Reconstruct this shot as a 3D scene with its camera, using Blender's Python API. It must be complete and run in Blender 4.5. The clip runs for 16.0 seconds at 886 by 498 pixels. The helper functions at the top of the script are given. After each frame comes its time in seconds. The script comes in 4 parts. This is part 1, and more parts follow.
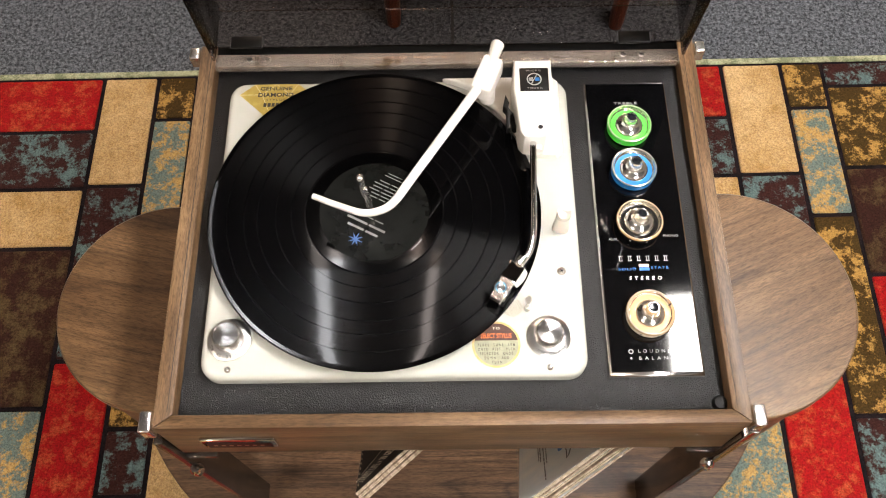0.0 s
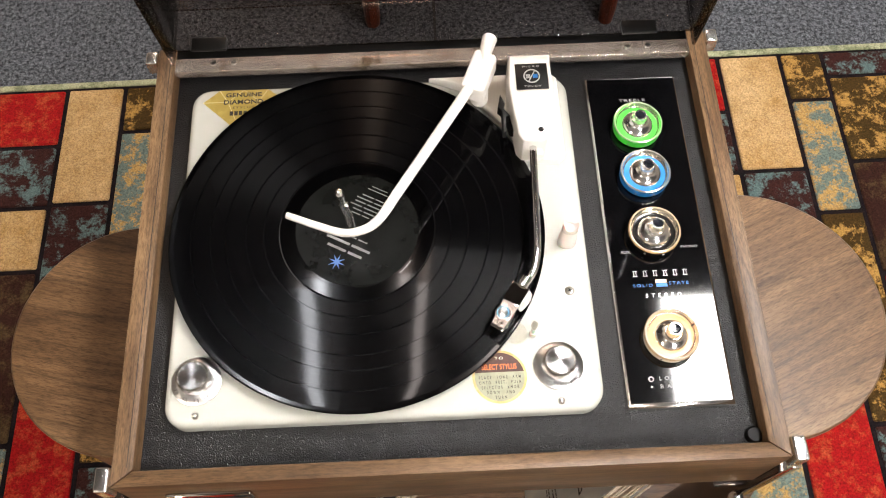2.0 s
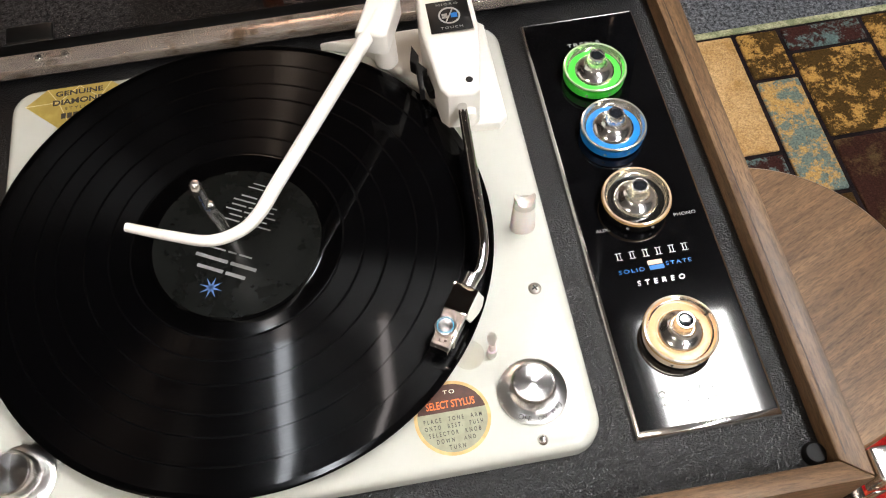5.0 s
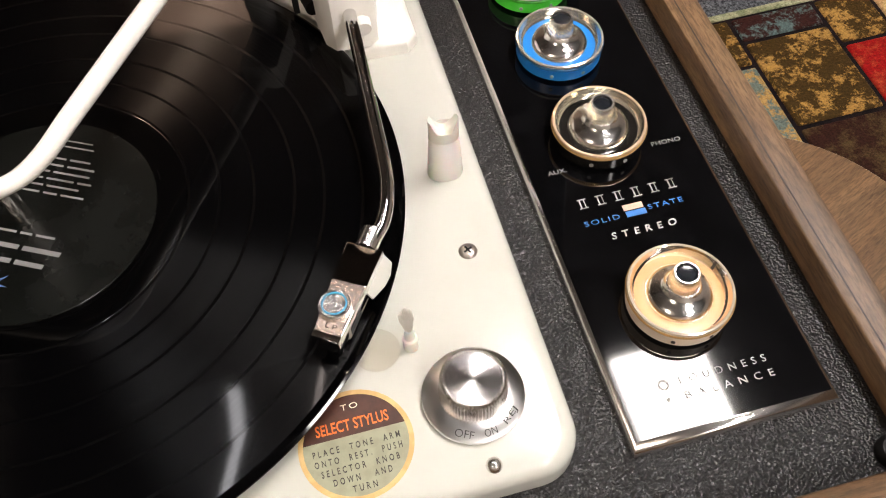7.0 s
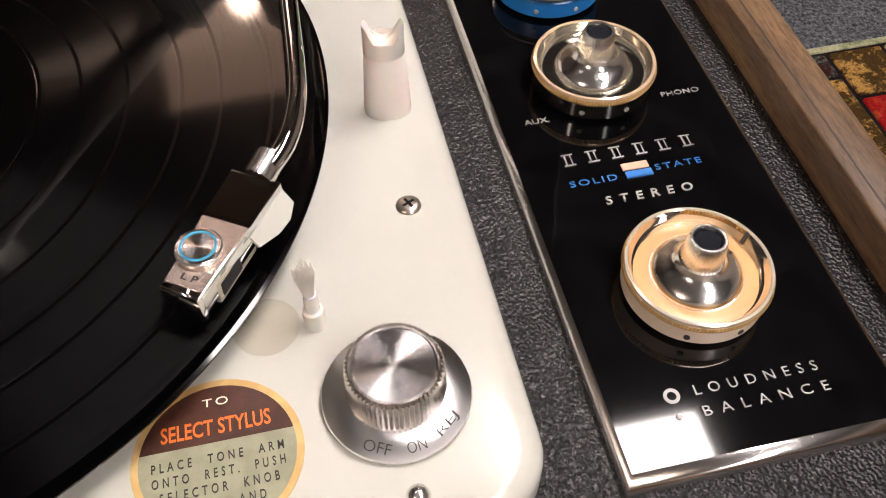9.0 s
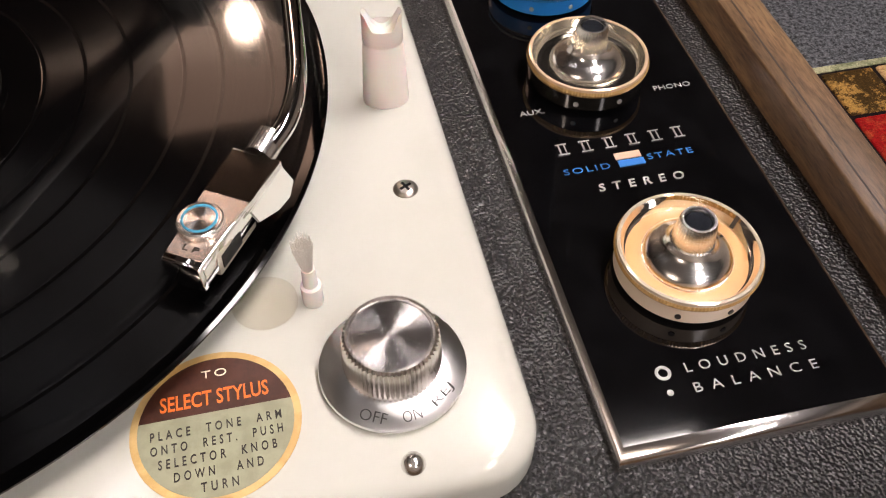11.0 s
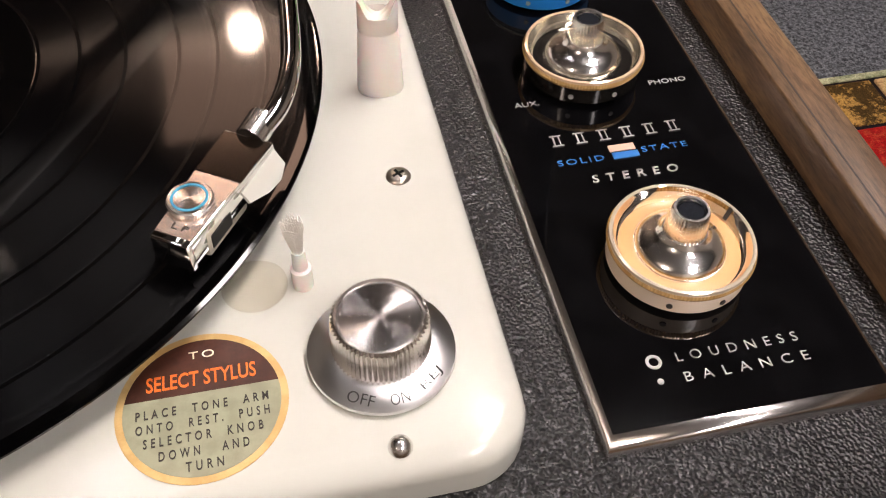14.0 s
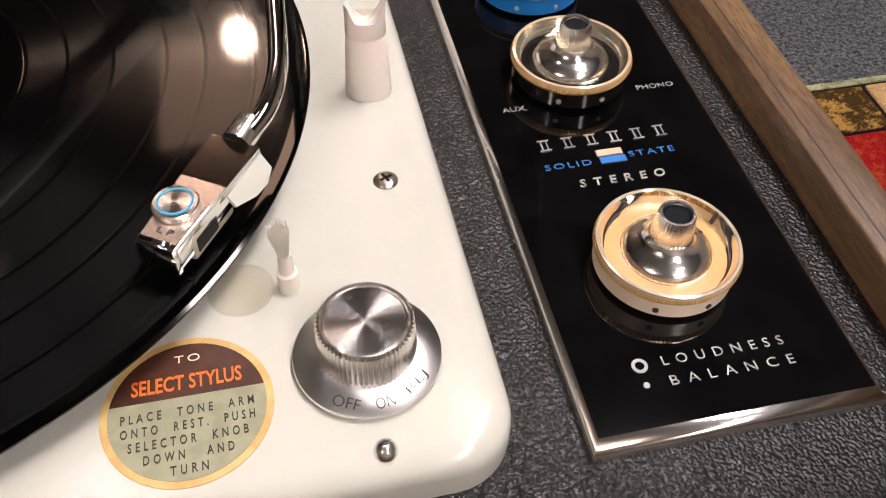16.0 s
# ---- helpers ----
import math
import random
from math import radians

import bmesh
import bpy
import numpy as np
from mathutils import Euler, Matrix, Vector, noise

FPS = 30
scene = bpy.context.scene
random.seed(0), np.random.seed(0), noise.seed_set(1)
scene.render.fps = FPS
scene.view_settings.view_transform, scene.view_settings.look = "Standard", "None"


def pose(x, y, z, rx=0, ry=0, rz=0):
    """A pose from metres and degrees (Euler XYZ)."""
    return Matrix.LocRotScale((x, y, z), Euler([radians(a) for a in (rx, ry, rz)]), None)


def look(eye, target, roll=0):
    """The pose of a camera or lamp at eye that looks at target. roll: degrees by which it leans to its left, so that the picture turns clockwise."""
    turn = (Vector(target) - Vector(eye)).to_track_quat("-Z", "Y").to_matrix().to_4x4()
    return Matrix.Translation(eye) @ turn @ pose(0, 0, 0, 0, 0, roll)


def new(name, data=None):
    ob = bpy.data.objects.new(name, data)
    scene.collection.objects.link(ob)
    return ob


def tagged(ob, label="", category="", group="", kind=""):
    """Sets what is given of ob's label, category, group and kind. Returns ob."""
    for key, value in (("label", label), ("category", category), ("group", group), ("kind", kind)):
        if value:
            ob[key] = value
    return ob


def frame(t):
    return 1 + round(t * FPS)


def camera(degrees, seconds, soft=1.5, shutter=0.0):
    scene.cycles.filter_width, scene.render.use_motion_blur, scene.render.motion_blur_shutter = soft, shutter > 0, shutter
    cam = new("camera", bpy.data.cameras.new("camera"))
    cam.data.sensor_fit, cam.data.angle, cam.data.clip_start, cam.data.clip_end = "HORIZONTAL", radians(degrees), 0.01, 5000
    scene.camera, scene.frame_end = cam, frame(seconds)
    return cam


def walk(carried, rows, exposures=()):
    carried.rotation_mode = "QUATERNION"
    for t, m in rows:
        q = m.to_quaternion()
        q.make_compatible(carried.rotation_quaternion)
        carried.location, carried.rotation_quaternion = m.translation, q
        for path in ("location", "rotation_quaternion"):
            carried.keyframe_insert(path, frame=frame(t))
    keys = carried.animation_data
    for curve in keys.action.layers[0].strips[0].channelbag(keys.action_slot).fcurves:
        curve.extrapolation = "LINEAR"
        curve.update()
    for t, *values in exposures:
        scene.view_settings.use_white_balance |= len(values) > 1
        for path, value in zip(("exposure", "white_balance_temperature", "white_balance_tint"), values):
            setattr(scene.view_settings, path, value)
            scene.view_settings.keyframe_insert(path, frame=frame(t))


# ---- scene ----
cam = camera(54.0, 16.0, soft=1.1)
PATH = [
    (0, (0.069, -0.358, 1.437), (0.058, 0.483, -0.377), -1.4),
    (0.5, (0.072, -0.35, 1.425), (0.066, 0.501, -0.384), -1.3),
    (1, (0.072, -0.343, 1.411), (0.075, 0.516, -0.395), -1.2),
    (1.5, (0.067, -0.326, 1.392), (0.075, 0.528, -0.416), -1.2),
    (2, (0.064, -0.309, 1.366), (0.085, 0.536, -0.447), -1.2),
    (2.5, (0.062, -0.296, 1.346), (0.107, 0.535, -0.473), -1.0),
    (3, (0.065, -0.284, 1.325), (0.143, 0.545, -0.493), 0.6),
    (3.5, (0.075, -0.28, 1.297), (0.165, 0.552, -0.519), 1.2),
    (4, (0.087, -0.274, 1.265), (0.154, 0.596, -0.535), -1.5),
    (4.2, (0.088, -0.274, 1.249), (0.155, 0.62, -0.539), -2.4),
    (6.3, (0.107, -0.24, 1.084), (0.298, 0.782, -0.624), -3.8),
    (6.5, (0.11, -0.237, 1.069), (0.309, 0.795, -0.632), -3.8),
    (7, (0.119, -0.238, 1.03), (0.348, 0.826, -0.648), -3.2),
    (7.5, (0.12, -0.235, 1.004), (0.378, 0.872, -0.641), -2.7),
    (8, (0.128, -0.234, 0.978), (0.416, 0.905, -0.64), -1.6),
    (8.5, (0.137, -0.226, 0.955), (0.421, 0.933, -0.65), -0.6),
    (9, (0.142, -0.22, 0.932), (0.407, 0.97, -0.653), -0.2),
    (11.3, (0.139, -0.234, 0.928), (0.428, 0.999, -0.62), 0.7),
    (11.5, (0.14, -0.235, 0.928), (0.433, 1.0, -0.619), 0.8),
    (12, (0.142, -0.237, 0.926), (0.446, 1.002, -0.615), 1.2),
    (12.5, (0.146, -0.237, 0.926), (0.443, 1.005, -0.613), 1.0),
    (13, (0.144, -0.239, 0.925), (0.435, 1.011, -0.609), 1.0),
    (13.5, (0.143, -0.237, 0.923), (0.438, 1.012, -0.61), 1.5),
    (14, (0.14, -0.237, 0.923), (0.433, 1.012, -0.612), 1.5),
    (14.5, (0.142, -0.235, 0.921), (0.431, 1.017, -0.612), 1.3),
    (15, (0.142, -0.235, 0.922), (0.43, 1.018, -0.61), 1.2),
    (15.5, (0.139, -0.236, 0.922), (0.444, 1.016, -0.608), 2.1),
    (16, (0.142, -0.238, 0.923), (0.449, 1.018, -0.603), 1.9),
]
EXPOSURES = [(0, 0.5, 6600, 12), (2.5, 0.43, 6400, 12), (4.2, 0.2, 6250, 10), (6.3, 0.08, 6550, 13), (8.0, -0.08, 6800, 18), (9.0, -0.12, 6750, 20), (11.3, -0.1, 6750, 20), (16.0, -0.06, 6750, 20)]
walk(cam, [(t, look(eye, target, roll)) for t, eye, target, roll in PATH], EXPOSURES)

# ---- world ----
world = bpy.data.worlds.new("room_air")
scene.world = world
world.use_nodes = True
world.node_tree.nodes["Background"].inputs[0].default_value = (0.9, 0.92, 1.0, 1)
world.node_tree.nodes["Background"].inputs[1].default_value = 0.02
PANEL_LIGHT, BULB_LIGHT = 66.0, 190.0


# ---- materials ----
def material(name, colour=(0.5, 0.5, 0.5), rough=0.5, metal=0.0, **more):
    m = bpy.data.materials.new(name)
    m.use_nodes = True
    b = m.node_tree.nodes["Principled BSDF"]
    b.inputs["Base Color"].default_value = (*colour, 1)
    b.inputs["Roughness"].default_value = rough
    b.inputs["Metallic"].default_value = metal
    for k, v in more.items():
        b.inputs[k.replace("_", " ")].default_value = v
    return m


def node(m, kind, **inputs):
    n = m.node_tree.nodes.new("ShaderNode" + kind)
    for k, v in inputs.items():
        n.inputs[k.replace("_", " ")].default_value = v
    return n


def wire(m, a, out, b, into):
    m.node_tree.links.new(a.outputs[out], b.inputs[into])


def bsdf(m):
    return m.node_tree.nodes["Principled BSDF"]


def coords(m, scale=(1, 1, 1), turn=(0, 0, 0), out="Object"):
    c, mp = node(m, "TexCoord"), node(m, "Mapping")
    mp.inputs["Scale"].default_value, mp.inputs["Rotation"].default_value = scale, turn
    wire(m, c, out, mp, "Vector")
    return mp


def ramp(m, stops):
    r = node(m, "ValToRGB")
    while len(r.color_ramp.elements) < len(stops):
        r.color_ramp.elements.new(0.5)
    for e, (p, c) in zip(r.color_ramp.elements, stops):
        e.position, e.color = p, (*c, 1)
    return r


def bump(m, src, out, strength, distance):
    b = node(m, "Bump", Strength=strength, Distance=distance)
    wire(m, src, out, b, "Height")
    wire(m, b, "Normal", bsdf(m), "Normal")
    return b


def wood(name, dark, mid, light, along="x", rough=0.42, fine=1.0, turn=0.0, streaks=0.75, lines=0.7):
    """Walnut veneer: wavy figure, dark growth lines and fine pores that run along one axis."""
    m = material(name, mid, rough, Specular_IOR_Level=0.35)
    t = (0, 0, radians(turn))
    s = {"x": (2.2, 15, 15), "y": (15, 2.2, 15), "z": (15, 15, 2.2)}[along]
    mp = coords(m, s, t)
    fig = node(m, "TexNoise", Scale=1.0 * fine, Detail=6.0, Roughness=0.62, Distortion=0.9)
    wire(m, mp, 0, fig, "Vector")
    r1 = ramp(m, [(0.32, dark), (0.48, mid), (0.66, light)])
    wire(m, fig, 0, r1, 0)
    # growth lines: contours of the same slow figure
    slow = node(m, "TexNoise", Scale=0.55 * fine, Detail=2.0, Roughness=0.5, Distortion=0.4)
    wire(m, mp, 0, slow, "Vector")
    k = node(m, "Math")
    k.operation = "MULTIPLY"
    k.inputs[1].default_value = 26.0
    wire(m, slow, 0, k, 0)
    fr = node(m, "Math")
    fr.operation = "PINGPONG"
    fr.inputs[1].default_value = 1.0
    wire(m, k, 0, fr, 0)
    r3 = ramp(m, [(0.0, (0.36, 0.31, 0.27)), (0.25, (0.95, 0.95, 0.95)), (1.0, (1.08, 1.07, 1.05))])
    wire(m, fr, 0, r3, 0)
    mp2 = coords(m, tuple(a * 26 for a in s), t)
    pores = node(m, "TexNoise", Scale=1.6 * fine, Detail=5.0, Roughness=0.7)
    wire(m, mp2, 0, pores, "Vector")
    r2 = ramp(m, [(0.36, (0.38, 0.34, 0.31)), (0.56, (1.08, 1.08, 1.08))])
    wire(m, pores, 0, r2, 0)
    # long thin streaks
    mp3 = coords(m, tuple(3.0 if a < 10 else 170.0 for a in s), t)
    streak = node(m, "TexNoise", Scale=1.0, Detail=7.0, Roughness=0.75, Distortion=0.2)
    wire(m, mp3, 0, streak, "Vector")
    r4 = ramp(m, [(0.38, (0.34, 0.29, 0.25)), (0.49, (0.9, 0.88, 0.86)), (0.62, (1.35, 1.28, 1.2))])
    wire(m, streak, 0, r4, 0)
    last = r1
    for other, amount in ((r3, lines), (r4, streaks), (r2, 0.75)):
        mix = node(m, "Mix")
        mix.data_type, mix.blend_type = "RGBA", "MULTIPLY"
        mix.inputs[0].default_value = amount
        wire(m, last, 2 if last.bl_idname == "ShaderNodeMix" else 0, mix, 6)
        wire(m, other, 0, mix, 7)
        last = mix
    wire(m, last, 2, bsdf(m), "Base Color")
    bump(m, pores, 0, 0.3, 0.0004)
    return m


def speckled(name, a, b, scale, rough, low=0.42, high=0.6, bump_by=0.0, deep=0.001, metal=0.0):
    """Two colours mixed by a fine noise."""
    m = material(name, a, rough, metal)
    n = node(m, "TexNoise", Scale=scale, Detail=5.0, Roughness=0.65)
    wire(m, coords(m), 0, n, "Vector")
    r = ramp(m, [(low, a), (high, b)])
    wire(m, n, 0, r, 0)
    wire(m, r, 0, bsdf(m), "Base Color")
    if bump_by:
        bump(m, n, 0, bump_by, deep)
    return m


def pile(name, a, b, c=None, blotch=22.0, low=0.44, high=0.54):
    """Woven rug pile: blotches of two or three yarn colours, broken up by tufts."""
    m = material(name, a, 0.97, Specular_IOR_Level=0.1)
    mp = coords(m)
    big = node(m, "TexNoise", Scale=blotch, Detail=9.0, Roughness=0.8)
    wire(m, mp, 0, big, "Vector")
    stops = [(low, a), (high, b)] if c is None else [(low - 0.06, c), (low + 0.02, a), (high + 0.03, b)]
    r = ramp(m, stops)
    wire(m, big, 0, r, 0)
    tuft = node(m, "TexNoise", Scale=340.0, Detail=4.0, Roughness=0.75)
    wire(m, mp, 0, tuft, "Vector")
    r2 = ramp(m, [(0.36, (0.58, 0.58, 0.58)), (0.62, (1.2, 1.2, 1.2))])
    wire(m, tuft, 0, r2, 0)
    mix = node(m, "Mix")
    mix.data_type, mix.blend_type = "RGBA", "MULTIPLY"
    mix.inputs[0].default_value = 1.0
    wire(m, r, 0, mix, 6)
    wire(m, r2, 0, mix, 7)
    wire(m, mix, 2, bsdf(m), "Base Color")
    bump(m, tuft, 0, 0.7, 0.003)
    return m


def spun(name, colour, rough=0.22, amount=0.85, metal=1.0, axis="Z"):
    """Lathe-turned surface: reflections fan out from the centre."""
    m = material(name, colour, rough, metal)
    b = bsdf(m)
    b.inputs["Anisotropic"].default_value = amount
    t = node(m, "Tangent")
    t.direction_type, t.axis = "RADIAL", axis
    wire(m, t, 0, b, "Tangent")
    return m


WALNUT_X = wood("walnut_rail", (0.066, 0.037, 0.019), (0.14, 0.083, 0.043), (0.215, 0.135, 0.074), "x", fine=1.5, streaks=0.55, lines=0.4)
WALNUT_Y = wood("walnut_side", (0.068, 0.038, 0.018), (0.143, 0.084, 0.042), (0.218, 0.136, 0.071), "y", fine=1.5, streaks=0.5, lines=0.35)
DRUM_WOOD = wood("walnut_drum", (0.062, 0.033, 0.016), (0.125, 0.07, 0.033), (0.182, 0.108, 0.054), "x", 0.38, 1.3, 0, 0.4, 0.5)
SHELF_WOOD = wood("walnut_shelf", (0.022, 0.011, 0.006), (0.09, 0.05, 0.027), (0.19, 0.112, 0.064), "x", 0.5, 1.2)
RED_WOOD = wood("mahogany", (0.05, 0.012, 0.006), (0.12, 0.03, 0.015), (0.18, 0.05, 0.025), "z", 0.35)


def leather():
    """Grained leatherette: small uneven pebbles and wrinkles."""
    m = material("black_leatherette", (0.01, 0.01, 0.011), 0.36, Specular_IOR_Level=0.5)
    mp = coords(m)
    v = node(m, "TexVoronoi", Scale=1150.0)
    v.feature = "SMOOTH_F1"
    wire(m, mp, 0, v, "Vector")
    v2 = node(m, "TexVoronoi", Scale=800.0)
    v2.feature = "SMOOTH_F1"
    wire(m, mp, 0, v2, "Vector")
    add = node(m, "Math")
    add.operation = "ADD"
    wire(m, v, 0, add, 0)
    wire(m, v2, 0, add, 1)
    inv = node(m, "Math")
    inv.operation = "SUBTRACT"
    inv.inputs[0].default_value = 1.0
    wire(m, add, 0, inv, 1)
    bump(m, inv, 0, 1.0, 0.00085)
    d = node(m, "TexNoise", Scale=40.0, Detail=6.0)
    wire(m, mp, 0, d, "Vector")
    r = ramp(m, [(0.35, (0.005, 0.005, 0.0055)), (0.7, (0.01, 0.01, 0.011))])
    wire(m, d, 0, r, 0)
    wire(m, r, 0, bsdf(m), "Base Color")
    return m


LEATHER = leather()
GLUE = material("dark_glue", (0.025, 0.014, 0.008), 0.6)
ENAMEL = speckled("cream_enamel", (0.518, 0.52, 0.466), (0.493, 0.494, 0.438), 14.0, 0.16, 0.4, 0.62)
WHITE_PLASTIC = speckled("ivory_plastic", (0.8, 0.775, 0.72), (0.77, 0.735, 0.67), 20.0, 0.3)
CLEAR_WHITE = material("milky_plastic", (0.8, 0.75, 0.69), 0.25, Transmission_Weight=0.12, IOR=1.45, Subsurface_Weight=0.3, Subsurface_Scale=0.004)
CHROME = speckled("chrome", (0.72, 0.71, 0.7), (0.62, 0.6, 0.58), 60.0, 0.07, metal=1.0)
DULL_CHROME = speckled("worn_chrome", (0.72, 0.62, 0.54), (0.3, 0.2, 0.13), 60.0, 0.26, 0.54, 0.66, metal=0.75)
BRUSHED = spun("spun_aluminium", (0.8, 0.79, 0.78))
DIAL_METAL = spun("turned_dial", (0.7, 0.69, 0.68), 0.3, 0.8)
RIB_METAL = material("ribbed_metal", (0.62, 0.59, 0.56), 0.2, 1.0)
GRIP = material("satin_grip", (0.8, 0.78, 0.75), 0.24, 1.0)
SCREW_METAL = material("screw_steel", (0.42, 0.38, 0.33), 0.32, 1.0)
BLACK_GLOSS = speckled("black_gloss_panel", (0.0015, 0.0015, 0.0018), (0.003, 0.003, 0.0035), 90.0, 0.05)
BLACK = material("black_plastic", (0.004, 0.0038, 0.0036), 0.4, Specular_IOR_Level=0.3)
RUBBER = material("black_rubber", (0.004, 0.004, 0.004), 0.6, Specular_IOR_Level=0.2)
VINYL = spun("vinyl_grooves", (0.0007, 0.0007, 0.0009), 0.26, 1.0, 0.0)
bsdf(VINYL).inputs["Anisotropic Rotation"].default_value = 0.25
# groove tracks: the gloss changes from ring to ring
_c, _s, _k = node(VINYL, "TexCoord"), node(VINYL, "SeparateXYZ"), node(VINYL, "CombineXYZ")
wire(VINYL, _c, "Object", _s, 0)
wire(VINYL, _s, 0, _k, 0)
wire(VINYL, _s, 1, _k, 1)
_l = node(VINYL, "VectorMath")
_l.operation = "LENGTH"
wire(VINYL, _k, 0, _l, 0)
_n = node(VINYL, "TexNoise", Scale=700.0, Detail=5.0, Roughness=0.7)
_n.noise_dimensions = "1D"
wire(VINYL, _l, "Value", _n, "W")
_r = ramp(VINYL, [(0.36, (0.04, 0.04, 0.04)), (0.66, (0.15, 0.15, 0.15))])
wire(VINYL, _n, 0, _r, 0)
wire(VINYL, _r, 0, bsdf(VINYL), "Specular IOR Level")
bsdf(VINYL).inputs["Coat Weight"].default_value = 0.24
bsdf(VINYL).inputs["Coat Roughness"].default_value = 0.05
VINYL_GAP = material("vinyl_track_gap", (0.0008, 0.0008, 0.0009), 0.28, Specular_IOR_Level=0.05)
bsdf(VINYL_GAP).inputs["Coat Weight"].default_value = 0.18
bsdf(VINYL_GAP).inputs["Coat Roughness"].default_value = 0.05
VINYL_SMOOTH = material("vinyl_smooth", (0.0006, 0.0006, 0.0007), 0.07, Specular_IOR_Level=0.3)
LABEL_BLACK = speckled("label_paper", (0.0035, 0.004, 0.0035), (0.006, 0.0065, 0.006), 50.0, 0.25)
bsdf(LABEL_BLACK).inputs["Specular IOR Level"].default_value = 0.14
LABEL_PRINT = material("label_print", (0.22, 0.22, 0.22), 0.4)
STAR_BLUE = material("star_blue", (0.1, 0.2, 0.5), 0.4)
INK_WHITE = material("white_ink", (0.34, 0.34, 0.33), 0.4)
INK_SILVER = material("silver_ink", (0.5, 0.49, 0.47), 0.3, 0.5)
INK_BLUE = material("blue_ink", (0.015, 0.16, 0.48), 0.4)
INK_PINK = material("pale_pink_ink", (0.62, 0.4, 0.3), 0.4)
INK_DARK = material("dark_ink", (0.03, 0.024, 0.02), 0.5)
ENGRAVED = material("engraved_grey", (0.035, 0.032, 0.03), 0.5)
INK_ORANGE = material("orange_ink", (0.8, 0.17, 0.025), 0.5)
INK_CREAM = material("cream_ink", (0.85, 0.78, 0.62), 0.5)
PAPER_TAN = speckled("aged_paper", (0.62, 0.42, 0.17), (0.52, 0.33, 0.12), 120.0, 0.5)
PAPER_BROWN = speckled("brown_paper", (0.07, 0.022, 0.012), (0.05, 0.016, 0.009), 200.0, 0.45)
PAPER_SAGE = speckled("sage_paper", (0.3, 0.3, 0.2), (0.25, 0.25, 0.165), 150.0, 0.45)
GOLD_FOIL = speckled("gold_foil", (0.55, 0.42, 0.12), (0.45, 0.33, 0.08), 60.0, 0.3, metal=0.35)
GOLD_LINE = material("pale_gold_line", (0.75, 0.65, 0.35), 0.35)
MIRROR = material("mirror_metal", (0.8, 0.79, 0.77), 0.05, 1.0)
HUB_METAL = material("satin_nickel", (0.85, 0.82, 0.76), 0.24, 1.0)
SLATE_CAP = material("slate_cap", (0.012, 0.014, 0.018), 0.09)
KNOB_GREEN = material("green_plastic", (0.08, 0.8, 0.06), 0.3)
KNOB_BLUE = material("blue_plastic", (0.01, 0.2, 0.6), 0.3)
KNOB_CREAM = material("cream_plastic", (0.82, 0.68, 0.54), 0.25)
KNOB_BLACK = material("knob_black", (0.01, 0.009, 0.008), 0.12)
CARDBOARD = speckled("sleeve_edge", (0.5, 0.4, 0.3), (0.24, 0.18, 0.12), 220.0, 0.8)
SLEEVE_BLACK = speckled("black_sleeve", (0.004, 0.0035, 0.003), (0.009, 0.008, 0.007), 60.0, 0.5)
SLEEVE_PALE = speckled("pale_sleeve", (0.84, 0.83, 0.8), (0.7, 0.74, 0.76), 12.0, 0.5)
LEG_EDGE = material("leg_edge_metal", (0.5, 0.47, 0.44), 0.16, 1.0)
LEG_METAL = speckled("brown_metal", (0.16, 0.13, 0.11), (0.11, 0.09, 0.075), 30.0, 0.22, metal=0.9)
CARPET = pile("grey_carpet", (0.025, 0.027, 0.031), (0.19, 0.2, 0.22), None, 150.0, 0.42, 0.62)
SEAM = material("carpet_seam", (0.04, 0.035, 0.03), 0.95)
RUG_BASE = pile("rug_outline", (0.007, 0.005, 0.006), (0.014, 0.009, 0.01))
RUG_RED = pile("red_yarn", (0.27, 0.007, 0.008), (0.4, 0.085, 0.03), None, 38.0, 0.49, 0.66)
RUG_TAN = pile("tan_yarn", (0.38, 0.22, 0.08), (0.54, 0.36, 0.18), None, 9.0, 0.38, 0.62)
RUG_TEAL = pile("teal_brown_yarn", (0.035, 0.012, 0.01), (0.1, 0.15, 0.145), None, 24.0, 0.5, 0.57)
RUG_DARK = pile("brown_yarn", (0.03, 0.011, 0.008), (0.085, 0.056, 0.024), None, 13.0, 0.47, 0.6)
RUG_OLIVE = pile("olive_gold_yarn", (0.05, 0.028, 0.008), (0.38, 0.215, 0.06), None, 20.0, 0.5, 0.56)
RUG_GOLD = pile("gold_teal_yarn", (0.12, 0.16, 0.145), (0.42, 0.255, 0.085), None, 24.0, 0.48, 0.54)
RUG_HEM = pile("hem_yarn", (0.2, 0.22, 0.12), (0.42, 0.42, 0.26))
WALL_PAINT = speckled("wall_paint", (0.36, 0.325, 0.29), (0.32, 0.29, 0.26), 3.0, 0.8)
CEILING_PAINT = speckled("ceiling_paint", (0.11, 0.105, 0.1), (0.09, 0.085, 0.08), 6.0, 0.9)


def glass(name, tint, rough=0.03, ior=1.32):
    """Thin tinted acrylic: what passes through takes the tint, the surface keeps its gloss."""
    m = material(name)
    t = node(m, "BsdfTransparent", Color=(*tint, 1))
    g = node(m, "BsdfGlossy", Roughness=rough)
    f = node(m, "Fresnel", IOR=ior)
    mix = node(m, "MixShader")
    wire(m, f, 0, mix, 0)
    wire(m, t, 0, mix, 1)
    wire(m, g, 0, mix, 2)
    wire(m, mix, 0, m.node_tree.nodes["Material Output"], "Surface")
    return m


